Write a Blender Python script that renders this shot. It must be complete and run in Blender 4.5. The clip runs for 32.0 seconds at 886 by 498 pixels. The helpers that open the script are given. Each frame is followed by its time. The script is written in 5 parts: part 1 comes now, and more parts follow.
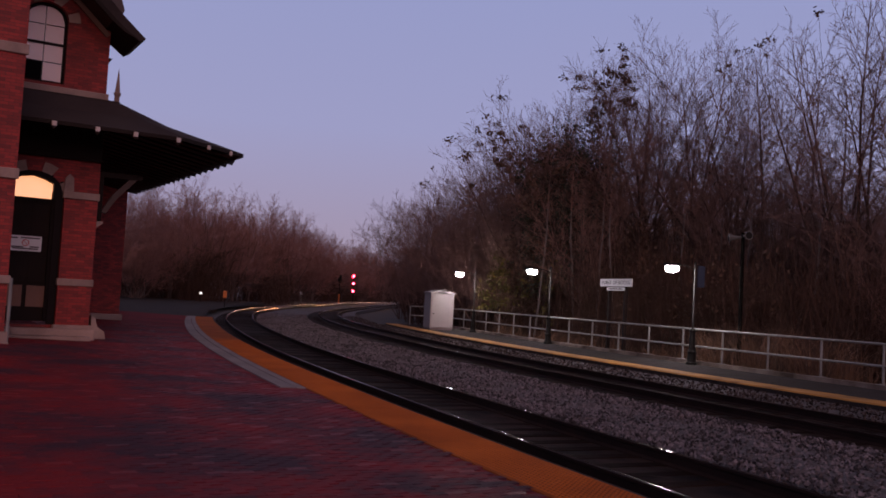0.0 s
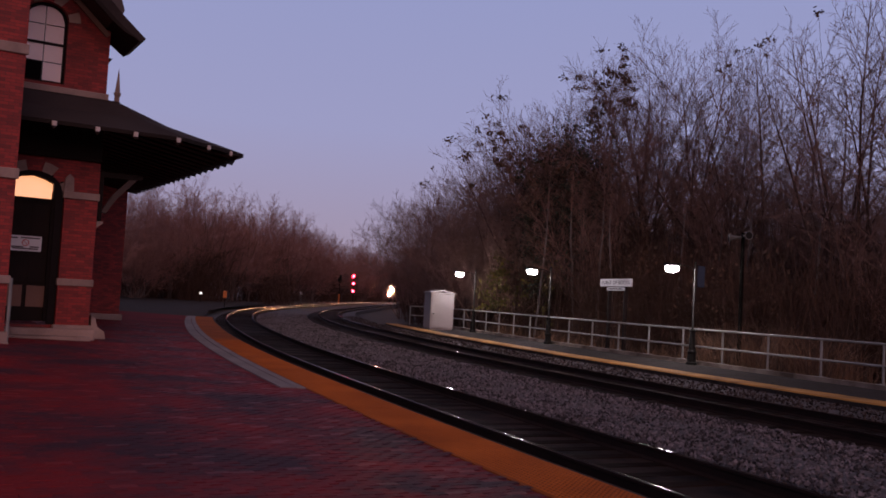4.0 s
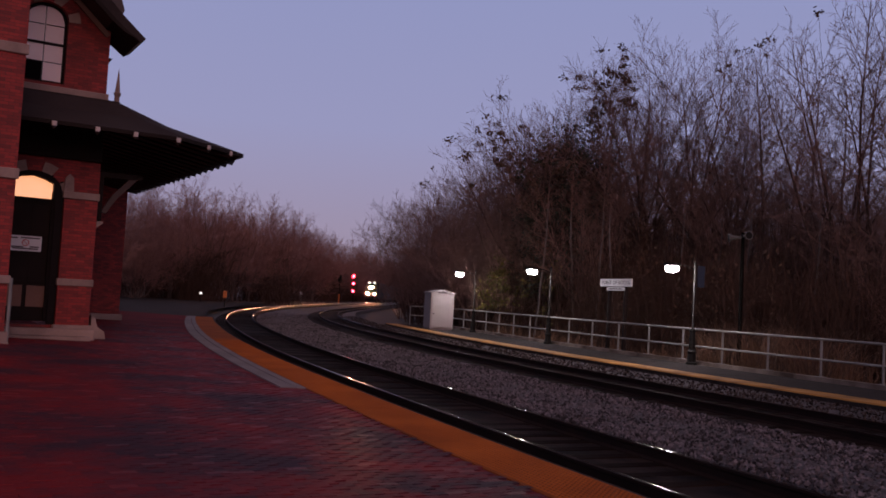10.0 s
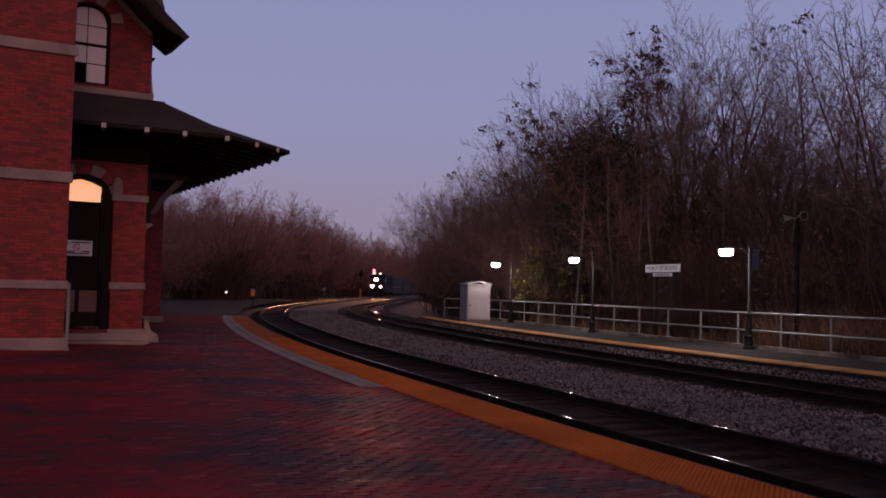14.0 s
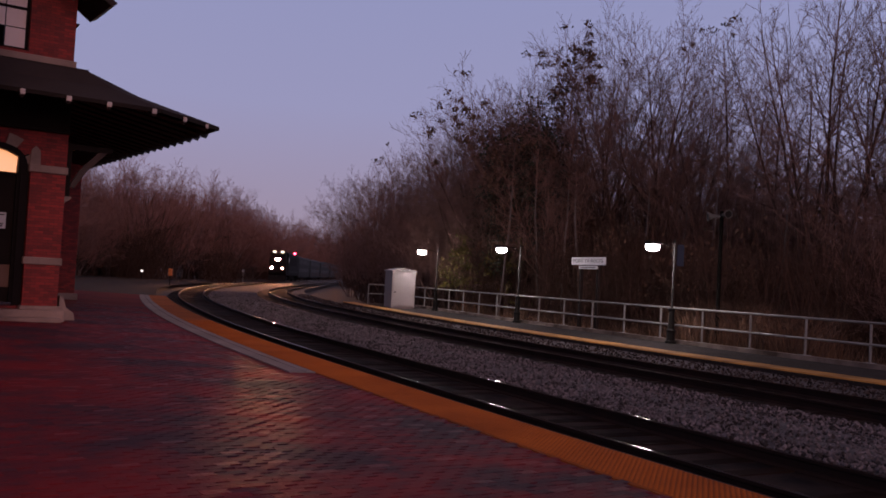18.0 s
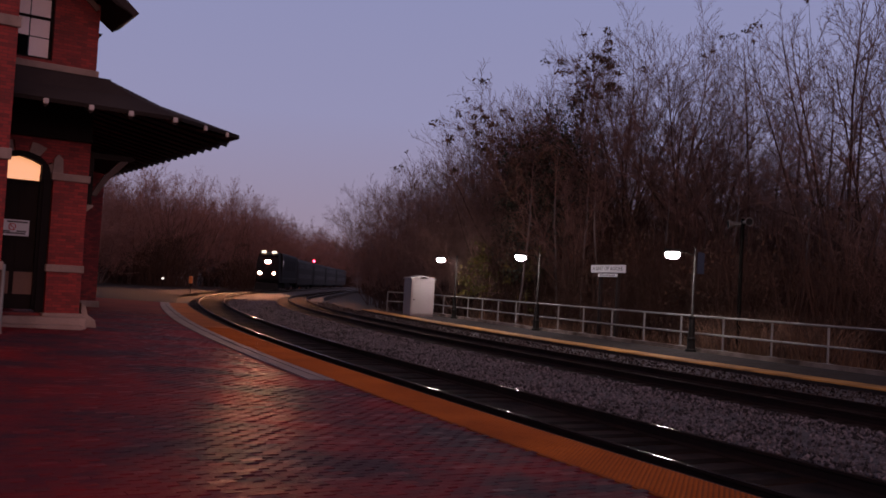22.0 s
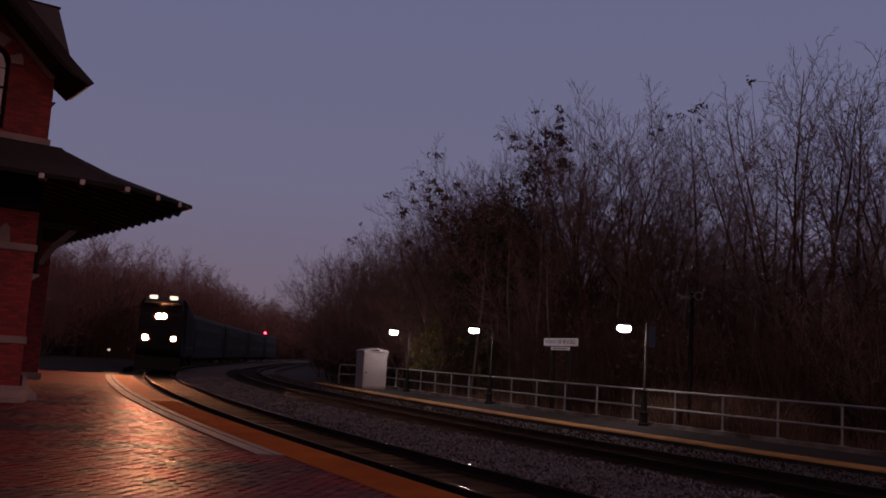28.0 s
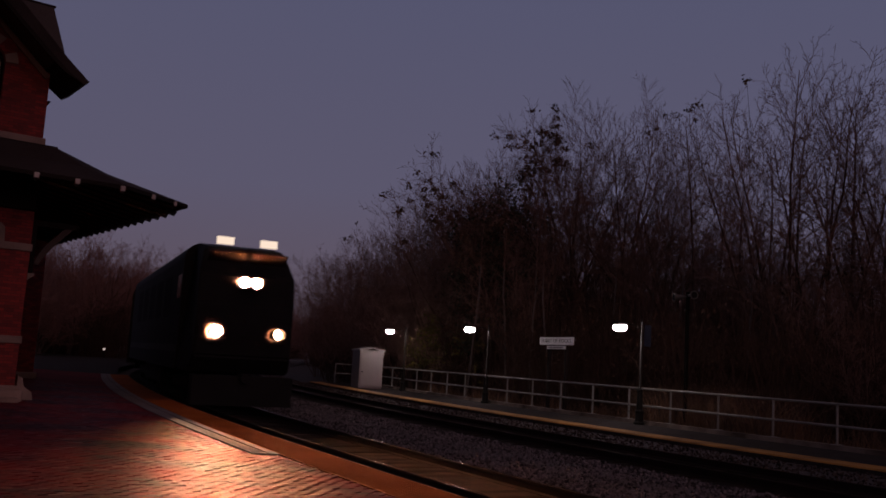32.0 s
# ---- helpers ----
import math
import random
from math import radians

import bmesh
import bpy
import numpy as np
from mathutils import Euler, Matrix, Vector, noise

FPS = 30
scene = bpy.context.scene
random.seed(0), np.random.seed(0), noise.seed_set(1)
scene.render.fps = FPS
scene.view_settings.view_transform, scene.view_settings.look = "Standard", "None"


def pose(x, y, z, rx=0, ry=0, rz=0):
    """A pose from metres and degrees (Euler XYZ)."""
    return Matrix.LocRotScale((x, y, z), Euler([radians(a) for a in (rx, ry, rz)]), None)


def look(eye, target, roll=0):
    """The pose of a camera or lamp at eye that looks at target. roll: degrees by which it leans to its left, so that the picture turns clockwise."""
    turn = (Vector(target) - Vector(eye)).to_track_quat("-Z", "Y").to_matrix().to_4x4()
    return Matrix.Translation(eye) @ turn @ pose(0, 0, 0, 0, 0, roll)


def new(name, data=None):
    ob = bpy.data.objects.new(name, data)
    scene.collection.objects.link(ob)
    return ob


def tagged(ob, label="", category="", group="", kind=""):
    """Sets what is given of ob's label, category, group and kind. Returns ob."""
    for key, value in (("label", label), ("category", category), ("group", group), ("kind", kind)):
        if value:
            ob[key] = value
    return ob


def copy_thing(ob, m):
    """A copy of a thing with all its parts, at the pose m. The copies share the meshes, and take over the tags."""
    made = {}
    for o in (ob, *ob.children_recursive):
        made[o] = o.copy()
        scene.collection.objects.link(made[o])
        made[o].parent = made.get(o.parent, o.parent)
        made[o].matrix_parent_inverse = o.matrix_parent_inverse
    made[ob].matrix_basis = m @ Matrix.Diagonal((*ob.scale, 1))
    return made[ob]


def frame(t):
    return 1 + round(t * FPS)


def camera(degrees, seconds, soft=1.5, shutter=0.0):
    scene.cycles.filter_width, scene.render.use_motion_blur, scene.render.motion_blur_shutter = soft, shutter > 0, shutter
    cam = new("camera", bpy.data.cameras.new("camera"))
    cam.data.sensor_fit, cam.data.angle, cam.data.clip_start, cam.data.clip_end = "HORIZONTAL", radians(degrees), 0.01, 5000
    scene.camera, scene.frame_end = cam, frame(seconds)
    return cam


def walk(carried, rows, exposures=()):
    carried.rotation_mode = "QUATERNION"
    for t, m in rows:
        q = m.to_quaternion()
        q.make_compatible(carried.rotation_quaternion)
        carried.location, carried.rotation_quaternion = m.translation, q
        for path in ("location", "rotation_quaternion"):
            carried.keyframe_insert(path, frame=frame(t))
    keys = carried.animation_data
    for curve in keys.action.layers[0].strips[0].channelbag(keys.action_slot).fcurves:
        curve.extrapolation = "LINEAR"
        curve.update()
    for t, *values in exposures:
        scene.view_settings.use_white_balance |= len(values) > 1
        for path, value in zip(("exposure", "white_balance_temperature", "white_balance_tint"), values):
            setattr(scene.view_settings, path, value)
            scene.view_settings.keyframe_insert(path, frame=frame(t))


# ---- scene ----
cam = camera(52.0, 32.0, soft=1.7, shutter=0.9)

# the camera: eye, yaw to the left, pitch upwards, lean to the left
PATH = [
    (0, 0.000, 0.000, 1.600, 0.00, 3.17, 3.16),
    (10.5, 0.000, 0.000, 1.600, 0.00, 3.17, 3.16),
    (11, -0.059, 0.015, 1.693, -0.05, 2.47, 3.58),
    (11.5, -0.260, 0.119, 1.720, -1.65, 6.32, 1.30),
    (12, -0.629, 0.338, 1.688, -2.35, 5.38, 1.14),
    (12.5, -0.882, 0.593, 1.701, -1.37, 3.15, 1.10),
    (12.9, -0.904, 0.497, 1.659, 0.60, 0.65, 2.20),
    (12.933, -0.905, 0.490, 1.655, 0.65, 1.55, 2.20),
    (12.967, -0.907, 0.481, 1.651, 0.90, 3.35, 2.20),
    (13, -0.909, 0.473, 1.648, 0.80, 1.25, 2.20),
    (13.033, -0.911, 0.466, 1.645, 2.00, -1.05, 2.20),
    (13.067, -0.913, 0.457, 1.641, 0.45, 0.95, 2.20),
    (13.1, -0.914, 0.450, 1.637, 0.85, 1.75, 2.20),
    (13.2, -0.920, 0.426, 1.627, 0.90, 1.95, 2.20),
    (13.3, -0.925, 0.402, 1.616, 0.85, 2.15, 2.20),
    (13.4, -0.931, 0.378, 1.606, 1.10, 2.45, 2.20),
    (13.5, -0.936, 0.354, 1.595, 0.83, 2.64, 0.99),
    (15.5, -1.289, 0.611, 1.581, 1.64, 2.36, 3.31),
    (16, -1.289, 0.611, 1.581, 2.53, 2.88, 2.71),
    (16.5, -1.289, 0.611, 1.581, 2.78, 2.99, 2.73),
    (17, -1.263, 0.637, 1.578, -3.40, 2.78, 2.76),
    (17.5, -1.263, 0.637, 1.578, -4.10, 2.26, 2.90),
    (18, -1.263, 0.637, 1.578, -4.08, 1.96, 3.13),
    (18.5, -1.263, 0.637, 1.578, -3.70, 1.86, 3.20),
    (19, -1.263, 0.637, 1.578, -3.17, 1.97, 3.24),
    (19.5, -1.263, 0.637, 1.578, -2.91, 2.11, 3.24),
    (20, -1.263, 0.637, 1.578, -2.89, 2.17, 3.22),
    (21, -1.263, 0.637, 1.578, -2.85, 2.29, 3.25),
    (22, -1.263, 0.637, 1.578, -2.86, 2.38, 3.16),
    (23, -1.263, 0.637, 1.578, -2.88, 2.39, 3.22),
    (24, -1.263, 0.637, 1.578, -2.87, 2.40, 3.19),
    (26.5, -1.263, 0.637, 1.578, -2.88, 2.39, 3.22),
    (27, -1.263, 0.637, 1.578, -4.51, 2.93, 3.15),
    (27.5, -1.263, 0.637, 1.578, -6.31, 5.05, 2.80),
    (28, -1.263, 0.637, 1.578, -5.53, 7.10, 3.39),
    (28.5, -1.263, 0.637, 1.578, -5.40, 7.24, 3.47),
    (29, -1.263, 0.637, 1.578, -5.57, 7.11, 3.43),
    (29.5, -1.263, 0.637, 1.578, -6.04, 6.87, 3.44),
    (30, -1.263, 0.637, 1.578, -6.08, 6.84, 3.41),
    (31, -1.263, 0.637, 1.578, -5.95, 7.11, 3.37),
    (31.5, -1.263, 0.637, 1.578, -5.85, 7.09, 3.37),
    (32, -1.263, 0.637, 1.578, -5.79, 7.06, 3.34),
]


def aim(x, y, z, yaw, pitch, lean):
    a, p = radians(yaw), radians(pitch)
    way = Vector((-math.sin(a) * math.cos(p), math.cos(a) * math.cos(p), math.sin(p)))
    return look((x, y, z), Vector((x, y, z)) + way, lean)


EXPOSURES = [(0, 0.03, 6500, 10), (6, 0.0, 6500, 10), (10.5, -0.12, 6500, 10), (12, -0.36, 6500, 10), (16, -0.10, 6600, 11), (20, -0.14, 6700, 12), (24, -0.32, 6750, 12), (26.5, -0.42, 6750, 12), (27.2, -0.70, 6750, 12), (28, -1.2, 6900, 15), (30, -1.55, 7050, 17), (32, -1.8, 7050, 18)]
walk(cam, [(row[0], aim(*row[1:])) for row in PATH], EXPOSURES)

# ---- dusk sky ----
world = bpy.data.worlds.new("dusk")
scene.world = world
world.use_nodes = True
wn, wl = world.node_tree.nodes, world.node_tree.links
wn.clear()
w_out, w_bg = wn.new("ShaderNodeOutputWorld"), wn.new("ShaderNodeBackground")
w_co, w_sep, w_ramp = wn.new("ShaderNodeTexCoord"), wn.new("ShaderNodeSeparateXYZ"), wn.new("ShaderNodeValToRGB")
wl.new(w_co.outputs["Generated"], w_sep.inputs[0])
wl.new(w_sep.outputs["Z"], w_ramp.inputs[0])
wl.new(w_ramp.outputs[0], w_bg.inputs["Color"])
wl.new(w_bg.outputs[0], w_out.inputs["Surface"])
ramp = w_ramp.color_ramp
ramp.elements[0].position, ramp.elements[0].color = 0.0, (0.36, 0.275, 0.35, 1)
ramp.elements[1].position, ramp.elements[1].color = 1.0, (0.115, 0.10, 0.14, 1)
for at, colour in ((0.07, (0.375, 0.315, 0.45)), (0.18, (0.348, 0.350, 0.575)), (0.38, (0.300, 0.333, 0.595)), (0.62, (0.17, 0.155, 0.235))):
    ramp.elements.new(at).color = (*colour, 1)
w_bg.inputs["Strength"].default_value = 0.95

# last glow of the day, from behind the camera
glow = new("sun", bpy.data.lights.new("sun", "SUN"))
glow.data.energy, glow.data.angle, glow.data.color = 0.85, radians(50), (1.0, 0.54, 0.43)
glow.matrix_world = look((30, -90, 55), (0, 20, 0))


# ---- materials ----
def nodes_of(name):
    m = bpy.data.materials.new(name)
    m.use_nodes = True
    t = m.node_tree
    return m, t.nodes, t.links, t.nodes["Principled BSDF"]


def stuff(name, base, dark=None, scale=4.0, rough=0.7, metal=0.0, bump=0.0, bump_scale=60.0, piece=0.0, spec=0.5, rough_var=0.0, coarse=None, contrast=1.6, shiny=0.0):
    """A surface of two tones, mixed by coarse and fine noise, with relief; piece: how much single pieces differ."""
    m, n, l, p = nodes_of(name)
    dark = dark or tuple(c * 0.6 for c in base)
    co = n.new("ShaderNodeTexCoord")
    big, fine, mix = n.new("ShaderNodeTexNoise"), n.new("ShaderNodeTexNoise"), n.new("ShaderNodeMix")
    big.inputs["Scale"].default_value = coarse or scale * 0.25
    big.inputs["Detail"].default_value = 5
    fine.inputs["Scale"].default_value = scale * 5
    fine.inputs["Detail"].default_value = 4
    l.new(co.outputs["Object"], big.inputs["Vector"])
    l.new(co.outputs["Object"], fine.inputs["Vector"])
    add = n.new("ShaderNodeMath")
    add.operation = "MULTIPLY_ADD"
    add.inputs[1].default_value = 0.45
    l.new(fine.outputs["Fac"], add.inputs[0])
    sub = n.new("ShaderNodeMath")
    sub.operation = "MULTIPLY_ADD"
    sub.inputs[1].default_value, sub.inputs[2].default_value = contrast, 0.25 - contrast * 0.5
    l.new(big.outputs["Fac"], sub.inputs[0])
    l.new(sub.outputs[0], add.inputs[2])
    fac = add.outputs[0]
    if piece:
        info, geo = n.new("ShaderNodeObjectInfo"), n.new("ShaderNodeNewGeometry")
        s1 = n.new("ShaderNodeMath")
        s1.operation = "ADD"
        l.new(info.outputs["Random"], s1.inputs[0])
        l.new(geo.outputs["Random Per Island"], s1.inputs[1])
        fr = n.new("ShaderNodeMath")
        fr.operation = "FRACT"
        l.new(s1.outputs[0], fr.inputs[0])
        s2 = n.new("ShaderNodeMath")
        s2.operation = "MULTIPLY_ADD"
        s2.inputs[1].default_value = piece
        l.new(fr.outputs[0], s2.inputs[0])
        l.new(fac, s2.inputs[2])
        s3 = n.new("ShaderNodeMath")
        s3.operation = "SUBTRACT"
        s3.inputs[1].default_value = piece * 0.5
        l.new(s2.outputs[0], s3.inputs[0])
        fac = s3.outputs[0]
    if shiny:
        cut, gloss = n.new("ShaderNodeMath"), n.new("ShaderNodeMath")
        cut.operation, gloss.operation = "GREATER_THAN", "MULTIPLY_ADD"
        cut.inputs[1].default_value = 1 - shiny
        l.new(fr.outputs[0], cut.inputs[0])
        gloss.inputs[1].default_value, gloss.inputs[2].default_value = 0.36 - rough, rough
        l.new(cut.outputs[0], gloss.inputs[0])
        l.new(gloss.outputs[0], p.inputs["Roughness"])
    mix.data_type, mix.clamp_factor = "RGBA", True
    mix.inputs["A"].default_value, mix.inputs["B"].default_value = (*dark, 1), (*base, 1)
    l.new(fac, mix.inputs["Factor"])
    l.new(mix.outputs["Result"], p.inputs["Base Color"])
    p.inputs["Roughness"].default_value, p.inputs["Metallic"].default_value = rough, metal
    p.inputs["Specular IOR Level"].default_value = spec
    if rough_var:
        rv = n.new("ShaderNodeMath")
        rv.operation = "MULTIPLY_ADD"
        rv.inputs[1].default_value, rv.inputs[2].default_value = rough_var, rough - rough_var * 0.5
        l.new(fine.outputs["Fac"], rv.inputs[0])
        l.new(rv.outputs[0], p.inputs["Roughness"])
    if bump:
        tex, b = n.new("ShaderNodeTexNoise"), n.new("ShaderNodeBump")
        tex.inputs["Scale"].default_value, tex.inputs["Detail"].default_value = bump_scale, 5
        l.new(co.outputs["Object"], tex.inputs["Vector"])
        b.inputs["Strength"].default_value, b.inputs["Distance"].default_value = bump, 0.01
        l.new(tex.outputs["Fac"], b.inputs["Height"])
        l.new(b.outputs[0], p.inputs["Normal"])
    return m


def glowing(name, colour, strength):
    m, n, l, p = nodes_of(name)
    p.inputs["Base Color"].default_value = (0.8, 0.8, 0.8, 1)
    p.inputs["Emission Color"].default_value = (*colour, 1)
    p.inputs["Emission Strength"].default_value = strength
    return m


def brickwork(name):
    """Red pressed-brick walling: courses of 7 cm, thin joints, uneven burning."""
    m, n, l, p = nodes_of(name)
    co, sep, com = n.new("ShaderNodeTexCoord"), n.new("ShaderNodeSeparateXYZ"), n.new("ShaderNodeCombineXYZ")
    l.new(co.outputs["Object"], sep.inputs[0])
    add = n.new("ShaderNodeMath")
    l.new(sep.outputs["X"], add.inputs[0])
    l.new(sep.outputs["Y"], add.inputs[1])
    l.new(add.outputs[0], com.inputs["X"])
    l.new(sep.outputs["Z"], com.inputs["Y"])
    br = n.new("ShaderNodeTexBrick")
    l.new(com.outputs[0], br.inputs["Vector"])
    for key, value in (("Scale", 1.0), ("Mortar Size", 0.006), ("Mortar Smooth", 0.3), ("Bias", -0.1), ("Brick Width", 0.215), ("Row Height", 0.072)):
        br.inputs[key].default_value = value
    br.inputs["Color1"].default_value = (0.35, 0.029, 0.024, 1)
    br.inputs["Color2"].default_value = (0.15, 0.016, 0.015, 1)
    br.inputs["Mortar"].default_value = (0.105, 0.020, 0.018, 1)
    stain, mix = n.new("ShaderNodeTexNoise"), n.new("ShaderNodeMix")
    stain.inputs["Scale"].default_value, stain.inputs["Detail"].default_value = 0.9, 6
    l.new(co.outputs["Object"], stain.inputs["Vector"])
    mix.data_type, mix.blend_type = "RGBA", "MULTIPLY"
    rng = n.new("ShaderNodeMapRange")
    rng.inputs["From Min"].default_value, rng.inputs["From Max"].default_value = 0.35, 0.65
    rng.inputs["To Min"].default_value, rng.inputs["To Max"].default_value = 0.55, 0.0
    l.new(stain.outputs["Fac"], rng.inputs["Value"])
    l.new(rng.outputs[0], mix.inputs["Factor"])
    mix.inputs["B"].default_value = (0.55, 0.5, 0.5, 1)
    l.new(br.outputs["Color"], mix.inputs["A"])
    l.new(mix.outputs["Result"], p.inputs["Base Color"])
    bump = n.new("ShaderNodeBump")
    bump.invert = True
    bump.inputs["Strength"].default_value, bump.inputs["Distance"].default_value = 0.6, 0.008
    l.new(br.outputs["Fac"], bump.inputs["Height"])
    l.new(bump.outputs[0], p.inputs["Normal"])
    p.inputs["Roughness"].default_value = 0.75
    return m


def laid_brick(name):
    """Brick paving where single bricks are too small to tell: same bond and colours."""
    m, n, l, p = nodes_of(name)
    co, mp, br = n.new("ShaderNodeTexCoord"), n.new("ShaderNodeMapping"), n.new("ShaderNodeTexBrick")
    mp.inputs["Location"].default_value = (-3.2, -24.6, 0)
    mp.inputs["Rotation"].default_value = (0, 0, radians(-31))
    l.new(co.outputs["Object"], mp.inputs["Vector"])
    l.new(mp.outputs[0], br.inputs["Vector"])
    for key, value in (("Scale", 1.0), ("Mortar Size", 0.004), ("Mortar Smooth", 0.3), ("Brick Width", 0.208), ("Row Height", 0.104)):
        br.inputs[key].default_value = value
    br.inputs["Color1"].default_value = (0.21, 0.020, 0.021, 1)
    br.inputs["Color2"].default_value = (0.13, 0.017, 0.019, 1)
    br.inputs["Mortar"].default_value = (0.05, 0.018, 0.018, 1)
    stain, mix, rng = n.new("ShaderNodeTexNoise"), n.new("ShaderNodeMix"), n.new("ShaderNodeMapRange")
    stain.inputs["Scale"].default_value, stain.inputs["Detail"].default_value = 0.45, 5
    l.new(co.outputs["Object"], stain.inputs["Vector"])
    rng.inputs["From Min"].default_value, rng.inputs["From Max"].default_value = 0.35, 0.6
    rng.inputs["To Min"].default_value, rng.inputs["To Max"].default_value = 0.6, 0.0
    l.new(stain.outputs["Fac"], rng.inputs["Value"])
    mix.data_type = "RGBA"
    l.new(rng.outputs[0], mix.inputs["Factor"])
    l.new(br.outputs["Color"], mix.inputs["A"])
    mix.inputs["B"].default_value = (0.075, 0.013, 0.017, 1)
    l.new(mix.outputs["Result"], p.inputs["Base Color"])
    bump = n.new("ShaderNodeBump")
    bump.invert = True
    bump.inputs["Strength"].default_value, bump.inputs["Distance"].default_value = 0.25, 0.004
    l.new(br.outputs["Fac"], bump.inputs["Height"])
    l.new(bump.outputs[0], p.inputs["Normal"])
    p.inputs["Roughness"].default_value, p.inputs["Specular IOR Level"].default_value = 0.75, 0.015
    return m


BRICK = brickwork("red_brickwork")
STONE = stuff("sandstone", (0.37, 0.245, 0.205), (0.17, 0.11, 0.095), 3, 0.8, bump=0.3, coarse=1.3, contrast=2.2)
PAVER = stuff("brick_paver", (0.195, 0.020, 0.0235), (0.050, 0.025, 0.034), 0.9, 0.52, bump=0.9, bump_scale=34, piece=0.5, spec=0.012, coarse=0.55, contrast=3.6, shiny=0.06)
PAVER_BED = laid_brick("laid_brick")
TACTILE = stuff("yellow_tactile_rubber", (0.52, 0.140, 0.028), (0.28, 0.072, 0.022), 2.5, 0.85, bump=0.15, spec=0.03, coarse=0.8)
TACTILE_BASE = stuff("grimy_tactile_panel", (0.38, 0.100, 0.024), (0.18, 0.050, 0.018), 2.5, 0.9, bump=0.2, spec=0.03, coarse=0.8)
LINE = stuff("yellow_edge_paint", (0.56, 0.27, 0.065), (0.22, 0.115, 0.04), 5, 0.75, spec=0.1, coarse=1.2, contrast=2.4)
CONCRETE = stuff("pale_concrete", (0.28, 0.23, 0.23), (0.15, 0.122, 0.122), 3, 0.85, bump=0.25, spec=0.08)
KERB = stuff("stained_kerb_concrete", (0.22, 0.17, 0.145), (0.06, 0.042, 0.034), 4, 0.9, bump=0.3, spec=0.05, coarse=1.1, contrast=3.0)
GRIME = stuff("sooty_concrete", (0.055, 0.043, 0.04), (0.03, 0.022, 0.02), 4, 0.95, bump=0.3, spec=0.05)
ASPHALT = stuff("asphalt", (0.046, 0.037, 0.035), (0.022, 0.018, 0.017), 7, 1.0, spec=0.08, bump=0.4, bump_scale=120)
EARTH = stuff("leaf_litter_ground", (0.04, 0.025, 0.018), (0.02, 0.014, 0.012), 1.2, 0.95, bump=0.6, bump_scale=20)
BALLAST_BED = stuff("ballast_bed", (0.10, 0.083, 0.086), (0.025, 0.02, 0.021), 22, 1.0, bump=1.0, bump_scale=40)
BALLAST = stuff("ballast_stone", (0.185, 0.155, 0.165), (0.030, 0.025, 0.026), 5, 0.9, piece=1.3, spec=0.15)
BALLAST_BROWN = stuff("oil_browned_stone", (0.085, 0.062, 0.056), (0.014, 0.010, 0.009), 5, 0.95, piece=1.5, spec=0.1)
GREASE = stuff("oily_ballast", (0.038, 0.023, 0.019), (0.008, 0.006, 0.006), 9, 1.0, bump=0.9, bump_scale=30, spec=0.06, coarse=1.6, contrast=3.0)
TIE = stuff("creosoted_timber", (0.022, 0.013, 0.010), (0.008, 0.005, 0.004), 5, 0.95, spec=0.02, bump=0.5, bump_scale=40, piece=0.6)
RAIL_RUST = stuff("rusty_rail_web", (0.028, 0.015, 0.012), (0.012, 0.008, 0.008), 8, 0.95, bump=0.3, spec=0.1)
RAIL_TOP = stuff("polished_rail_head", (0.34, 0.29, 0.285), (0.24, 0.20, 0.20), 3, 0.15, 1.0, rough_var=0.06)
RAIL_SIDE = stuff("worn_gauge_face", (0.085, 0.068, 0.064), (0.05, 0.04, 0.038), 3, 0.36, 1.0, rough_var=0.05)
GALV = stuff("galvanised_steel", (0.28, 0.262, 0.245), (0.17, 0.158, 0.148), 8, 0.6, 0.4)
POLE = stuff("weathered_pole_steel", (0.028, 0.025, 0.023), (0.018, 0.016, 0.015), 8, 0.75, 0.0, spec=0.2)
# coloured near black so that the pole stays unlit beside the lamp
POLE_DARK = stuff("near_black_pole", (0.006, 0.005, 0.0045), (0.004, 0.0035, 0.003), 8, 0.95, spec=0.02)
HORN = stuff("dull_grey_horn", (0.10, 0.09, 0.083), (0.06, 0.054, 0.05), 8, 0.75)
IRON = stuff("black_cast_iron", (0.012, 0.010, 0.009), (0.007, 0.006, 0.005), 8, 0.7, bump=0.2, spec=0.12)
WHITE = stuff("white_painted_steel", (0.235, 0.20, 0.195), (0.15, 0.128, 0.122), 2, 0.6, bump=0.1)
SIGN_WHITE = stuff("sign_white", (0.7, 0.66, 0.66), (0.55, 0.52, 0.52), 4, 0.55)
SIGN_INK = stuff("sign_ink", (0.10, 0.08, 0.08), (0.07, 0.05, 0.05), 4, 0.6)
SIGN_RED = stuff("sign_red", (0.55, 0.03, 0.03), (0.4, 0.03, 0.03), 4, 0.6)
BANNER_BLUE = stuff("blue_banner", (0.008, 0.014, 0.036), (0.005, 0.009, 0.022), 4, 0.6)
# lighter copy of the slate, with light from the sky in its grey
ROOF_GREY = stuff("skylit_roof_slate", (0.11, 0.085, 0.085), (0.06, 0.045, 0.045), 3, 0.85, spec=0.15, bump=0.5, bump_scale=25)
SLATE = stuff("dark_slate", (0.052, 0.038, 0.037), (0.024, 0.017, 0.017), 3, 0.95, spec=0.1, bump=0.5, bump_scale=25, piece=0.5)
TIMBER_DARK = stuff("dark_painted_timber", (0.022, 0.013, 0.011), (0.012, 0.008, 0.007), 5, 0.85, bump=0.2, spec=0.15)
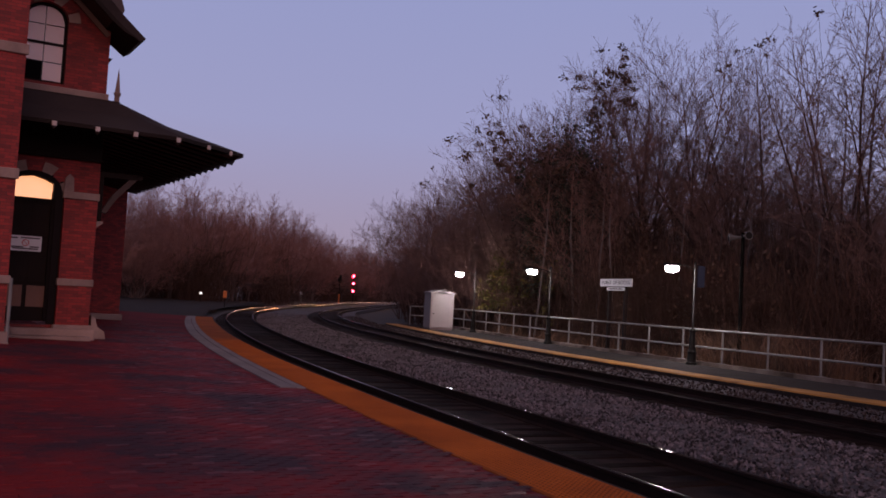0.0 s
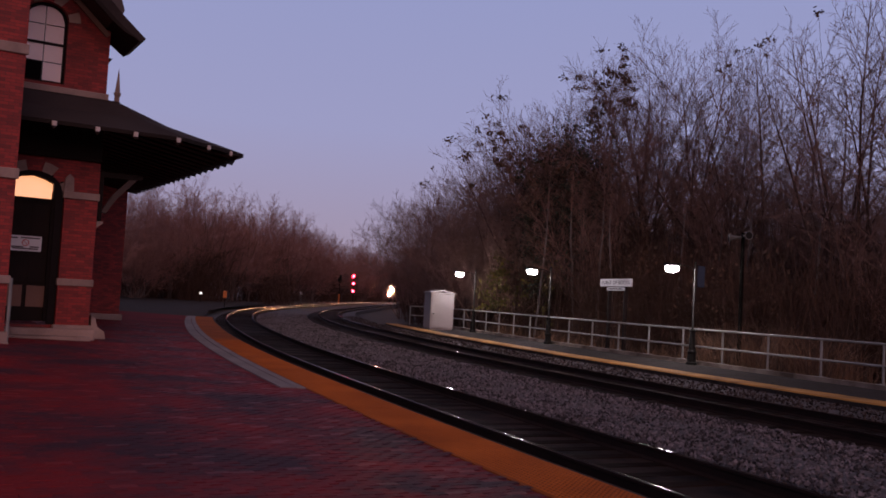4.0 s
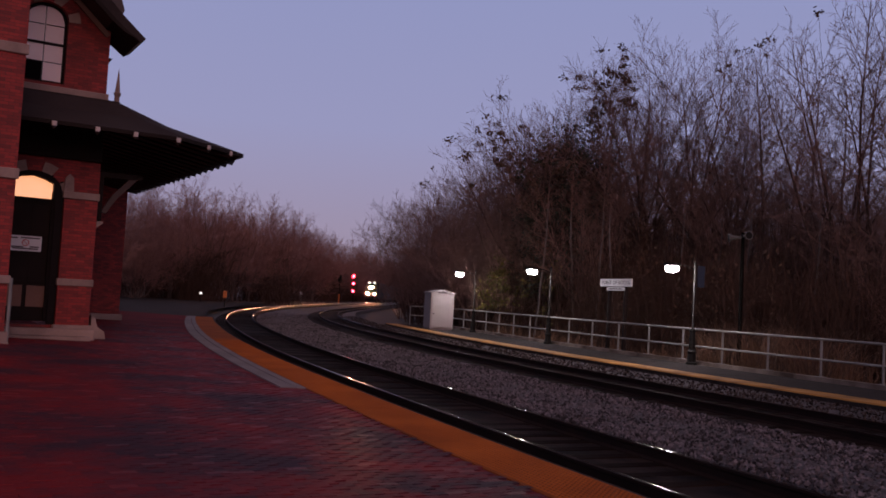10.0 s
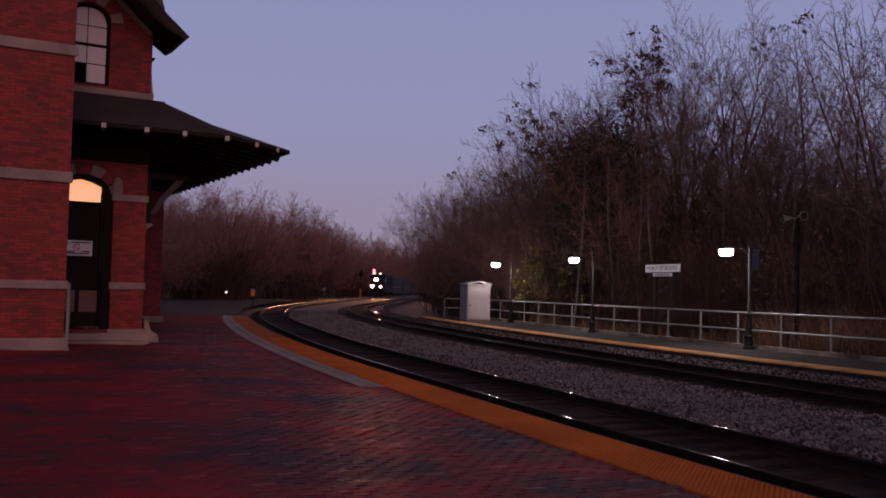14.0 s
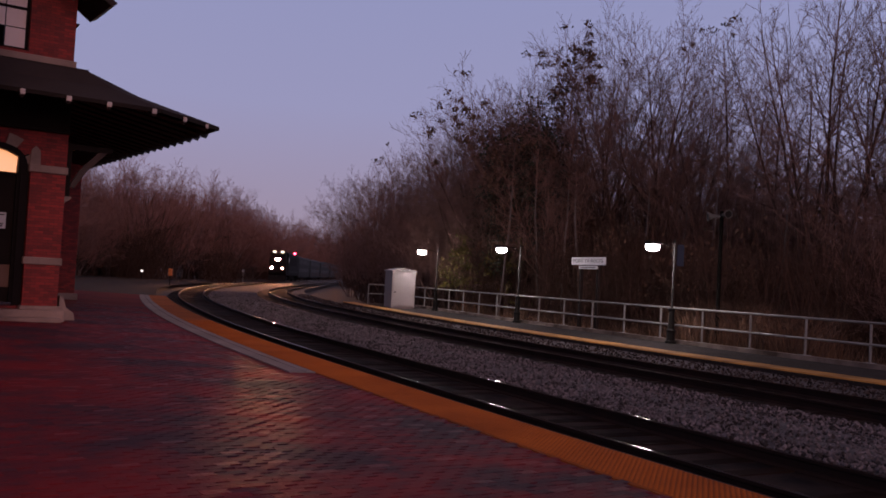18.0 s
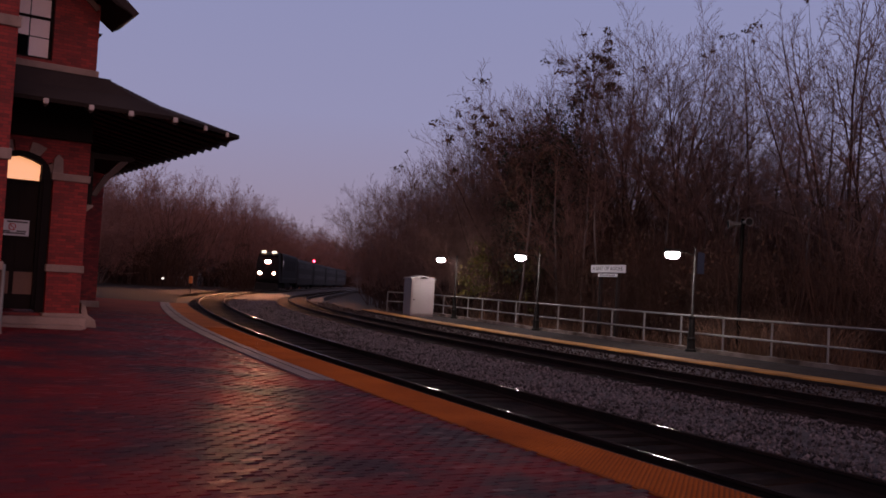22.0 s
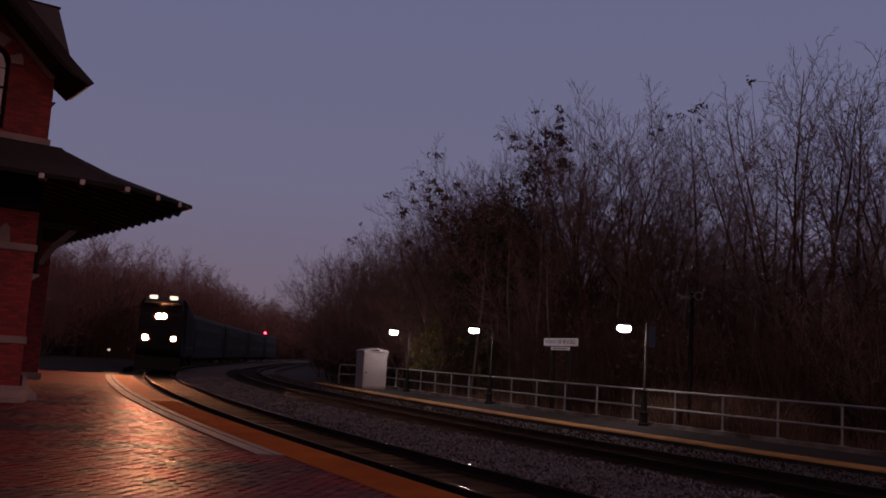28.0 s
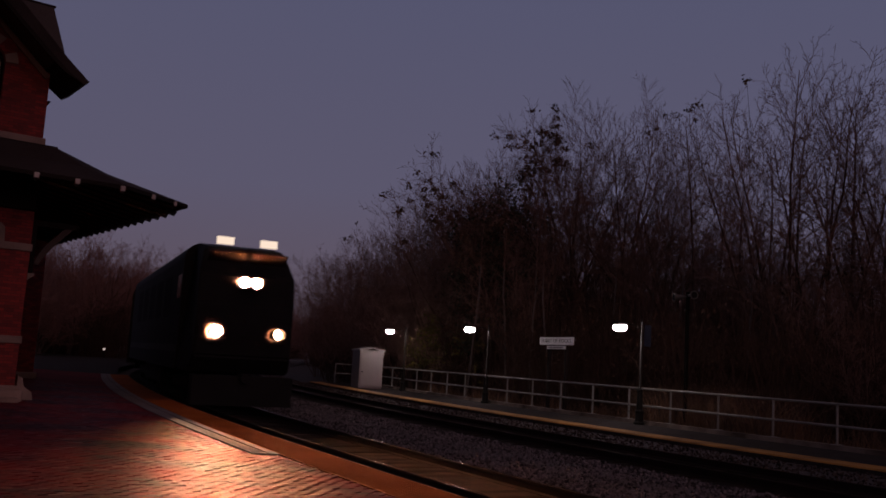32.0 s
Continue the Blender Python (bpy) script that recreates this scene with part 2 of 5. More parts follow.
TIMBER_GLOSS = stuff("gloss_painted_timber", (0.03, 0.017, 0.014), (0.016, 0.010, 0.009), 5, 0.42, bump=0.15, spec=0.5)
TIMBER_TAN = stuff("weathered_trim", (0.26, 0.15, 0.115), (0.17, 0.095, 0.075), 5, 0.7, bump=0.2)
TIMBER_BROWN = stuff("brown_timber", (0.085, 0.05, 0.042), (0.05, 0.03, 0.025), 5, 0.8, bump=0.2)
TIP_WHITE = stuff("pale_rafter_end", (0.55, 0.45, 0.42), (0.4, 0.32, 0.3), 5, 0.7)
SASH = stuff("dark_window_frame", (0.016, 0.010, 0.010), (0.009, 0.006, 0.006), 5, 0.7, spec=0.1)
# sash panes: the pink sky they reflect is put into a pale matt colour
PANE_PALE = stuff("sky_pale_pane", (0.92, 0.76, 0.75), (0.84, 0.68, 0.67), 2, 0.7)
PANE_DARK = stuff("dark_glass", (0.012, 0.01, 0.012), (0.008, 0.007, 0.008), 2, 0.12)
PANE_VOID = stuff("unlit_room_behind_pane", (0.006, 0.005, 0.006), (0.004, 0.003, 0.004), 2, 0.95, spec=0.02)
PLYWOOD = stuff("boarded_panel", (0.22, 0.11, 0.08), (0.14, 0.07, 0.05), 4, 0.8)
# emission stands in for the sunset mirrored in the transom; no lamp behind it
TRANSOM = glowing("sunset_glow_transom", (1.0, 0.43, 0.20), 1.1)
LED = glowing("led_lens", (1.0, 0.92, 0.99), 230.0)
LAMP_GLOBE = glowing("small_lamp_globe", (1.0, 0.85, 0.8), 1.6)
RED_LAMP = glowing("red_signal_lamp", (1.0, 0.010, 0.024), 110.0)
HEADLIGHT = glowing("headlight_lens", (1.0, 0.39, 0.19), 30000.0)
DITCH = glowing("ditch_light_lens", (1.0, 0.39, 0.19), 30000.0)
DITCH_DIM = glowing("dimmed_ditch_lens", (1.0, 0.42, 0.22), 900.0)
NUMBER = glowing("number_board", (1.0, 0.86, 0.68), 3.0)
BARK = stuff("grey_brown_bark", (0.110, 0.062, 0.050), (0.046, 0.028, 0.023), 3, 0.95, spec=0.15, piece=0.3)
TWIG = stuff("brown_twig", (0.20, 0.102, 0.080), (0.095, 0.050, 0.040), 3, 0.9, piece=0.3)
# far twigs lightened: the haze of distance is put into their colour
TWIG_FAR = stuff("hazed_reddish_twig", (0.30, 0.14, 0.115), (0.15, 0.07, 0.058), 3, 0.9, piece=0.3)
BRUSH = stuff("red_brown_brush_stem", (0.085, 0.044, 0.032), (0.032, 0.018, 0.014), 3, 0.95, spec=0.1, piece=0.4)
# bark of the far trees, a little lighter than the near bark
BARK_FAR = stuff("pale_far_bark", (0.13, 0.08, 0.07), (0.07, 0.045, 0.04), 3, 0.9, piece=0.3)
BARK_PALE = stuff("pale_bark", (0.14, 0.11, 0.10), (0.07, 0.055, 0.05), 3, 0.9, piece=0.3)
LEAF_BROWN = stuff("withered_leaf", (0.10, 0.045, 0.024), (0.042, 0.024, 0.013), 5, 0.9, piece=0.7)
LEAF_IVY = stuff("dark_olive_leaf", (0.034, 0.036, 0.016), (0.016, 0.018, 0.009), 5, 0.8, piece=0.8)
LEAF_GREEN = stuff("yellow_green_leaf", (0.115, 0.085, 0.007), (0.040, 0.034, 0.005), 5, 0.8, piece=0.8)
STRAW = stuff("dry_grass", (0.17, 0.085, 0.045), (0.05, 0.026, 0.017), 5, 0.9, piece=0.8)
# silver car sides coloured near black, as headlight glare would hide them
TRAIN_BODY = stuff("darkened_train_side", (0.026, 0.023, 0.023), (0.015, 0.013, 0.013), 2, 0.7, spec=0.15)
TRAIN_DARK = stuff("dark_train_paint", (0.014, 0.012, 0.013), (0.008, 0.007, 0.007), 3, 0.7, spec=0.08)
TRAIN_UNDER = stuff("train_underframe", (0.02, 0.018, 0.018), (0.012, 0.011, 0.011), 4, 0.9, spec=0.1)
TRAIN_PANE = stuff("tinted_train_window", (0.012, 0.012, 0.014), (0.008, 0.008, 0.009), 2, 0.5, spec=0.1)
ORANGE = stuff("orange_marker", (0.6, 0.16, 0.02), (0.45, 0.11, 0.02), 4, 0.6)


# ---- mesh helpers ----
def link_bm(name, bm, material):
    me = bpy.data.meshes.new(name)
    bm.to_mesh(me)
    bm.free()
    me.materials.append(material)
    return new(name, me)


def part(name, bm, material, parent, label=""):
    ob = link_bm(name, bm, material)
    ob.parent = parent
    return tagged(ob, label) if label else ob


def thing(name, m, label, category, group="", kind=""):
    ob = new(name)
    ob.empty_display_size = 0.2
    ob.matrix_basis = m
    return tagged(ob, label, category, group, kind)


def box(x0, x1, y0, y1, z0, z1, bevel=0.0, bm=None):
    fresh = bm is None
    bm = bm or bmesh.new()
    v = [bm.verts.new((x, y, z)) for z in (z0, z1) for y in (y0, y1) for x in (x0, x1)]
    for q in ((0, 2, 3, 1), (4, 5, 7, 6), (0, 1, 5, 4), (2, 6, 7, 3), (0, 4, 6, 2), (1, 3, 7, 5)):
        bm.faces.new([v[i] for i in q])
    if bevel and fresh:
        bmesh.ops.bevel(bm, geom=bm.edges[:], offset=bevel, segments=1, affect="EDGES")
    return bm


def tube(points, radii, sides=8, bm=None, cap=True):
    """A round bar through points, with a radius at each."""
    bm = bm or bmesh.new()
    points = [Vector(p) for p in points]
    if not hasattr(radii, "__len__"):
        radii = [radii] * len(points)
    rings = []
    for i, p in enumerate(points):
        way = (points[min(i + 1, len(points) - 1)] - points[max(i - 1, 0)]).normalized()
        side = way.cross(Vector((0, 0, 1)) if abs(way.z) < 0.9 else Vector((1, 0, 0))).normalized()
        up = side.cross(way)
        rings.append([bm.verts.new(p + radii[i] * (math.cos(a) * side + math.sin(a) * up)) for a in (2 * math.pi * k / sides for k in range(sides))])
    for a, b in zip(rings, rings[1:]):
        for k in range(sides):
            bm.faces.new((a[k], a[(k + 1) % sides], b[(k + 1) % sides], b[k]))
    if cap:
        bm.faces.new(rings[0][::-1])
        bm.faces.new(rings[-1])
    return bm


def prism(outline, y0, y1, bm=None):
    """An outline in x and z, given counter-clockwise, with depth from y0 to y1."""
    bm = bm or bmesh.new()
    a, b = ([bm.verts.new((x, y, z)) for x, z in outline] for y in (y0, y1))
    bm.faces.new(a)
    bm.faces.new(b[::-1])
    n = len(outline)
    for i in range(n):
        bm.faces.new((a[i], b[i], b[(i + 1) % n], a[(i + 1) % n]))
    return bm


def raw(name, verts, faces, material, parent=None, smooth=False):
    me = bpy.data.meshes.new(name)
    me.from_pydata([tuple(map(float, v)) for v in verts], [], [tuple(map(int, f)) for f in faces])
    me.materials.append(material)
    if smooth:
        me.polygons.foreach_set("use_smooth", [True] * len(me.polygons))
    me.update()
    ob = new(name, me)
    if parent:
        ob.parent = parent
    return ob


# ---- the plan: both tracks follow one bend ----
CX, CY, R = 189.0, 97.0, 205.6


def along(s, off=0.0, z=0.0):
    """A point s metres along the near track, off metres outwards from its middle. Past s = 0 the line runs nearly straight."""
    if s >= 0:
        a = s / R
        if off > -8.2:  # the bend eases as it nears the platform's end
            off += 0.027 * (s - 83) if s > 83 else -0.3 * min(1.0, (83 - s) / 22) * min(1.0, s / 55)
        return Vector((CX - (R + off) * math.cos(a), CY - (R + off) * math.sin(a), z))
    d = -s
    return Vector((CX - R - 0.008 * d + 8e-7 * d ** 3 - off, CY + d, z))


def ring(r, s, z=0.0):
    return along(s, r - R, z)


def slope(r):
    """The brick platform falls gently towards the track."""
    return max(0.0, min(0.17, 0.028 * (r - 207.7)))


def ribbon(name, profile, s0, s1, step, material, parent=None, closed=False, smooth=False):
    """A strip that follows the bend: profile points are (r, z)."""
    n = max(1, round((s1 - s0) / step))
    verts, faces, k = [], [], len(profile)
    for i in range(n + 1):
        s = s0 + (s1 - s0) * i / n
        verts += [ring(r, s, z) for r, z in profile]
    for i in range(n):
        for j in range(k if closed else k - 1):
            a, b = i * k + j, i * k + (j + 1) % k
            faces.append((a, a + k, b + k, b))
    if closed:
        faces += [tuple(range(k)), tuple(n * k + j for j in reversed(range(k)))]
    return raw(name, verts, faces, material, parent, smooth)


# ---- ground ----
def build_ground():
    n, half = 60, 1500.0
    edge = [math.copysign(abs(i / n * 2 - 1) ** 3, i / n * 2 - 1) * half for i in range(n + 1)]
    verts = [(x, y + 60, -0.42) for y in edge for x in edge]
    faces = [(j * (n + 1) + i, j * (n + 1) + i + 1, (j + 1) * (n + 1) + i + 1, (j + 1) * (n + 1) + i) for j in range(n) for i in range(n)]
    tagged(raw("ground", verts, faces, EARTH), "brown leaf-littered earth with dead grass", "ground", kind="structure")
    # ballast bed under both tracks
    tagged(ribbon("ballast_bed", [(207.0, -0.45), (206.95, -0.28), (204.4, -0.27), (203.4, -0.21), (202.0, -0.21), (201.2, -0.27), (198.35, -0.27), (198.2, -0.22), (197.14, -0.07), (197.13, -0.45)], -330, 118, 2.0, BALLAST_BED),
           "grey crushed-stone ballast bed between the rails", "ballast", kind="structure")
    for r0, r1 in ((204.45, 206.98), (198.35, 201.1)):
        tagged(ribbon("track_bed", [(r0, -0.262), (r0 + 0.2, -0.243), (r1 - 0.1, -0.243), (r1, -0.262)], -330, 118, 2.0, GREASE), "oil-dark ballast between and beside the rails", "ballast", kind="structure")
    tagged(raw("road", [(-75, 40, 0.0), tuple(ring(218, 49.1, 0.05)), tuple(ring(207.6, 49.1, -0.02)), tuple(ring(208, 32, -0.06)), tuple(ring(208.5, 15, -0.12)), tuple(ring(209, 0, -0.18)), (-20.6, 118, -0.2), (-75, 118, -0.1), (-90, 80, 0.0)], [(0, 1, 2, 3, 4, 5, 6, 7, 8)], ASPHALT),
           "dark worn asphalt parking lot beyond the platform", "road", kind="structure")


def build_track(name, r_mid, s0, s1, label):
    t = thing(name, Matrix(), label, "railway track", kind="structure")
    top = -0.08
    for side in (1, -1):
        r = r_mid + side * 0.755
        web = ribbon("rail", [(r - .07, top - .17), (r - .07, top - .155), (r - .012, top - .13), (r - .012, top - .05), (r - .0365, top - .048), (r - .031, top - .012), (r - .030, top - .004), (r + .0365, top - .004), (r + .037, top - .006), (r + .037, top - .035), (r + .012, top - .05), (r + .012, top - .13), (r + .07, top - .155), (r + .07, top - .17)],
                     s0, s1, 1.5, RAIL_RUST, t, closed=True)
        ribbon("rail_head", [(r - .022, top - .0022), (r - .018, top - .0006), (r - .006, top), (r + .010, top - .0003)], s0, s1, 1.5, RAIL_TOP, web, smooth=True)
        ribbon("gauge_face", [(r - .0402, top - .046), (r - .0370, top - .027), (r - .0337, top - .0072)], s0, s1, 1.5, RAIL_SIDE, web, smooth=True)
    bm = box(-1.3, 1.3, -0.115, 0.115, -0.43, -0.235, 0.012)
    first = part("tie", bm, TIE, t)
    s, made = 30.0, 0
    rng = random.Random(round(r_mid))
    while s < 112:
        ob = first if made == 0 else new("tie", first.data)
        ob.parent = t
        p = ring(r_mid, s)
        ob.matrix_basis = pose(p.x, p.y, rng.uniform(-0.012, 0.004), 0, 0, math.degrees(s / R) + rng.uniform(-1.2, 1.2))
        s += 0.55 * R / r_mid
        made += 1
    return t


def build_platforms():
    # near platform: sand bed under brick, concrete edge wall
    pf = thing("platform", Matrix(), "red brick station platform with a yellow tactile edge", "platform", kind="structure")
    prof = [(207.05, -0.5), (207.05, -0.03), (207.9, -0.03)] + [(r, slope(r) - 0.006) for r in (207.93, 209, 211, 213.8, 216, 225, 240)] + [(240.1, -0.5)]
    ribbon("bed", prof, 49.3, 150, 2.0, PAVER_BED, pf)
    ribbon("edge_wall", [(207.06, -0.5), (207.02, -0.5), (207.02, 0.0), (207.14, 0.004), (207.14, -0.04)], 49.3, 150, 2.0, GRIME, pf)
    # tactile panels
    s = 49.4
    while s < 120:
        e = min(s + 0.92, 120)
        ribbon("tactile_panel", [(207.08, -0.02), (207.08, 0.009), (207.92, 0.012), (207.92, -0.02)], s, e - 0.006, 0.46, TACTILE_BASE, pf)
        s = e
    # pale concrete strip that ends square where the brick takes over, in two bands
    for a0, a1 in ((0.0, 0.36), (0.40, 1.0)):
        n, verts, faces = 24, [], []
        for i in range(n + 1):
            s = 49.4 + (83.2 - 49.4) * i / n
            w = 0.42 + 0.10 * math.sin(i / n * 3.0)
            r0, r1 = 207.925 + w * a0, 207.925 + w * a1
            verts += [ring(r0, s, slope(r0) + 0.012), ring(r1, s, slope(r1) + 0.014), ring(r0, s, -0.05), ring(r1, s, -0.05)]
        for i in range(n):
            a = 4 * i
            faces += [(a, a + 4, a + 5, a + 1), (a + 1, a + 5, a + 7, a + 3), (a + 2, a + 6, a + 4, a)]
        faces.append((4 * n, 4 * n + 2, 4 * n + 3, 4 * n + 1))
        raw("concrete_strip", verts, faces, CONCRETE, pf)
    # far platform
    fp = thing("platform_far", Matrix(), "narrow asphalt platform with a worn yellow edge line", "platform", kind="structure")
    ribbon("slab", [(197.12, -0.5), (197.12, 0.03), (197.09, 0.045), (193.6, 0.05), (193.58, -0.5)], 46.5, 125, 2.0, ASPHALT, fp)
    ribbon("edge_line", [(197.13, 0.02), (197.10, 0.052), (196.45, 0.054), (196.44, 0.047)], 46.6, 125, 2.0, LINE, fp)
    ribbon("kerb", [(193.98, 0.04), (193.98, 0.16), (193.78, 0.165), (193.78, 0.0)], 46.6, 125, 2.0, KERB, fp)
    return pf


# ---- the station building: x towards the track, y away along it ----
STATION = pose(-9.92, 22.77, 0, 0, 0, 31)


def arch(xc, half, spring, rise, n=14):
    return [(xc + half * math.cos(math.pi * i / n), spring + rise * math.sin(math.pi * i / n)) for i in range(n + 1)]


def pierced(x0, x1, z0, z1, y0, y1, holes):
    """A wall with arched holes (middle, half width, bottom, spring, rise)."""
    bm = bmesh.new()
    xs = {x0, x1}
    for xc, h, zb, zs, rise in holes:
        xs |= {max(x0, min(x1, x)) for x, z in arch(xc, h, zs, rise)}
    xs = sorted(xs)
    for a, b in zip(xs, xs[1:]):
        if b - a < 1e-5:
            continue
        mid, spans, low = (a + b) / 2, [], (z0, z0)
        for xc, h, zb, zs, rise in sorted(holes, key=lambda o: o[2]):
            if abs(mid - xc) < h:
                tops = [zs + rise * math.sqrt(max(0.0, 1 - ((x - xc) / h) ** 2)) for x in (a, b)]
                spans.append((low, (zb, zb)))
                low = tops
        spans.append((low, (z1, z1)))
        for (la, lb), (ta, tb) in spans:
            if ta - la > 1e-4 or tb - lb > 1e-4:
                prism([(a, la), (b, lb), (b, tb), (a, ta)], y0, y1, bm)
    bmesh.ops.remove_doubles(bm, verts=bm.verts[:], dist=1e-5)
    return bm


def arch_stones(parent, xc, half, spring, rise, y0, y1, wide, count=5):
    for i in range(count):
        a0, a1 = math.pi * (i + 0.06) / count, math.pi * (i + 0.94) / count
        inner = [(xc + half * math.cos(a), spring + rise * math.sin(a)) for a in (a0, (a0 + a1) / 2, a1)]
        outer = [(xc + (half + wide) * math.cos(a), spring + (rise + wide) * math.sin(a)) for a in (a1, (a0 + a1) / 2, a0)]
        part("arch_stone", prism(inner + outer, y0, y1), STONE if i % 2 == 0 else BRICK, parent)


def sash_window(parent, xc, half, bottom, spring, rise, y, rows=4, broken=(), label="arched sash window with panes coloured pale as reflected sky and one dark pane"):
    w = part("window", prism([(xc - half, bottom)] + [(xc + half, bottom)] + arch(xc, half, spring, rise), y + 0.10, y + 0.12), PANE_DARK, parent, label)
    outer = [(xc - half, bottom), (xc + half, bottom)] + arch(xc, half, spring, rise)
    f = 0.07
    bm = bmesh.new()
    inner = [(xc - half + f, bottom + f), (xc + half - f, bottom + f)] + arch(xc, half - f, spring, rise - f)
    n = len(outer)
    va = [[bm.verts.new((x, yy, z)) for x, z in line] for line in (outer, inner) for yy in (y, y + 0.09)]
    for i in range(n):
        j = (i + 1) % n
        bm.faces.new((va[0][i], va[0][j], va[2][j], va[2][i]))
        bm.faces.new((va[2][i], va[2][j], va[3][j], va[3][i]))
    part("frame", bm, SASH, w)
    top = spring + rise - f
    zs = [bottom + f + (top - bottom - f) * k / rows for k in range(rows + 1)]
    for r in range(rows):
        for c in (0, 1):
            x0 = xc - half + f if c == 0 else xc + 0.012
            x1 = xc - 0.012 if c == 0 else xc + half - f
            z0, z1 = zs[r] + 0.012, zs[r + 1] - 0.012
            lim = lambda x: spring + (rise - f) * math.sqrt(max(0.0, 1 - ((x - xc) / (half - f)) ** 2))
            poly = [(x0, z0), (x1, z0)] + [(x, min(z1, lim(x))) for x in (x1 + (x0 - x1) * k / 6 for k in range(7)) if min(z1, lim(x)) > z0 + 0.01]
            part("pane", prism(poly, y + 0.05, y + 0.058), PANE_VOID if (r, c) in broken else PANE_PALE, w)
    part("meeting_rail", box(xc - half + f, xc + half - f, y + 0.015, y + 0.05, zs[rows // 2] - 0.03, zs[rows // 2] + 0.03), SASH, w)
    return w


def bracket(parent, x, y, z, reach, drop, axis):
    """A curved timber bracket from a wall to the eaves; axis 'x' or 'y' names the way it reaches."""
    def put(poly, w):
        bm = prism(poly, -w / 2, w / 2)
        m = Matrix.Translation((x, y, z)) @ (Matrix() if axis == "x" else pose(0, 0, 0, 0, 0, -90))
        bmesh.ops.transform(bm, matrix=m, verts=bm.verts[:])
        return bm
    b = part("bracket", put([(0, -drop), (0.12, -drop), (0.12, -0.12), (0, -0.12)], 0.13), TIMBER_DARK, parent)
    part("beam", put([(0, -0.14), (reach, -0.14), (reach + 0.06, -0.06), (reach, 0.0), (0, 0.0)], 0.12), TIMBER_DARK, b)
    lean = reach * 0.82
    strut = [(0.10, -drop + 0.25), (0.22, -drop + 0.22), (0.50 * lean + 0.06, -0.50 * drop), (lean + 0.10, -0.13), (lean - 0.10, -0.13), (0.40 * lean, -0.46 * drop)]
    part("strut", put(strut, 0.11), TIMBER_BROWN, b)
    part("corbel", put([(0, -drop - 0.18), (0.16, -drop - 0.05), (0.16, -drop), (0, -drop)], 0.2), STONE, b)


def build_station():
    st = thing("station_building", STATION, "red brick railway station with stone bands and a bracketed canopy", "building")
    base = 0.1
    # gabled main part
    xr, xl, xc = 1.13, -1.97, -0.42
    door = (xc, 0.58, 0.42, 3.75, 0.42)
    wall = part("wall", pierced(xl, xr, base, 8.1, 0.0, 0.4, [door, (xc, 0.52, 6.5, 8.1, 0.0)]), BRICK, st)
    part("gable_wall", pierced(xc - 0.84, xc + 0.84, 8.1, 8.62, 0.0, 0.4, [(xc, 0.52, 8.1, 8.1, 0.45)]), BRICK, st)
    part("gable_wall", prism([(xc - 0.84, 8.62), (xc + 0.84, 8.62), (xc + 0.1, 9.38), (xc - 0.1, 9.38)], 0.0, 0.4), BRICK, st)
    part("gable_wall", prism([(xc + 0.84, 8.1), (xc + 1.40, 8.1), (xc + 0.84, 8.62)], 0.0, 0.4), BRICK, st)
    part("gable_wall", prism([(xc - 1.40, 8.1), (xc - 0.84, 8.1), (xc - 0.84, 8.62)], 0.0, 0.4), BRICK, st)
    part("side_wall", box(xr - 0.4, xr, 0.4, 22.0, base, 7.9), BRICK, st)
    part("pier", box(0.30, 1.10, -0.14, 0.0, base, 3.62, 0.01), BRICK, st)
    part("pier_cap", box(0.26, 1.14, -0.18, 0.0, 3.62, 3.80, 0.015), STONE, st)
    part("key_stone", prism([(0.28, 3.8), (0.52, 3.8), (0.50, 4.15), (0.40, 4.25), (0.30, 4.15)], -0.1, 0.0), STONE, st)
    part("stone_band", box(0.26, 1.14, -0.18, 0.0, 1.42, 1.60, 0.015), STONE, st)
    part("plinth", box(0.24, 1.20, -0.24, 0.0, base, 0.44, 0.02), STONE, st)
    part("sill_band", box(-1.1, xr + 0.05, -0.09, 0.0, 6.24, 6.42, 0.015), STONE, st)
    part("door_step", box(-1.1, 1.18, -0.62, -0.24, base - 0.1, 0.36, 0.02), STONE, st)
    part("door_step", box(-1.1, 1.02, -1.05, -0.62, base - 0.1, 0.20, 0.02), STONE, st)
    part("corner_stone", prism([(1.20, 0.0), (1.60, 0.0), (1.54, 0.28), (1.36, 0.40), (1.30, 0.62), (1.20, 0.68)], 0.10, 0.55), STONE, st, "broken sandstone block")
    arch_stones(st, xc, 0.66, 3.79, 0.46, -0.05, 0.0, 0.26, 7)
    arch_stones(st, xc, 0.52, 8.1, 0.45, -0.05, 0.0, 0.28, 7)
    sash_window(st, xc, 0.52, 6.5, 8.1, 0.45, 0.14, 4, {(0, 0)})
    PANE = [(xc - 0.53, 3.58), (xc + 0.47, 3.58), (xc + 0.47, 3.96), (xc + 0.26, 4.06), (xc, 4.13), (xc - 0.26, 4.09), (xc - 0.53, 3.98)]
    d = part("door", box(xc - 0.58, xc + 0.58, 0.16, 0.22, 0.5, 3.52), TIMBER_DARK, st, "dark wooden door under an arched transom that mirrors the sunset")
    part("transom_bar", box(xc - 0.58, xc + 0.58, 0.12, 0.2, 3.5, 3.58), SASH, d)
    # glows in place of the sunset reflection on the glass
    part("transom_pane", prism(PANE, 0.17, 0.18), TRANSOM, d, "arched glass pane glowing in place of a sunset reflection")
    for x0, x1 in ((-0.94, -0.46), (-0.38, 0.08)):
        for z0, z1 in ((1.45, 2.1), (2.6, 3.4)):
            part("door_panel", box(x0, x1, 0.148, 0.16, z0, z1, 0.006), TIMBER_DARK, d)
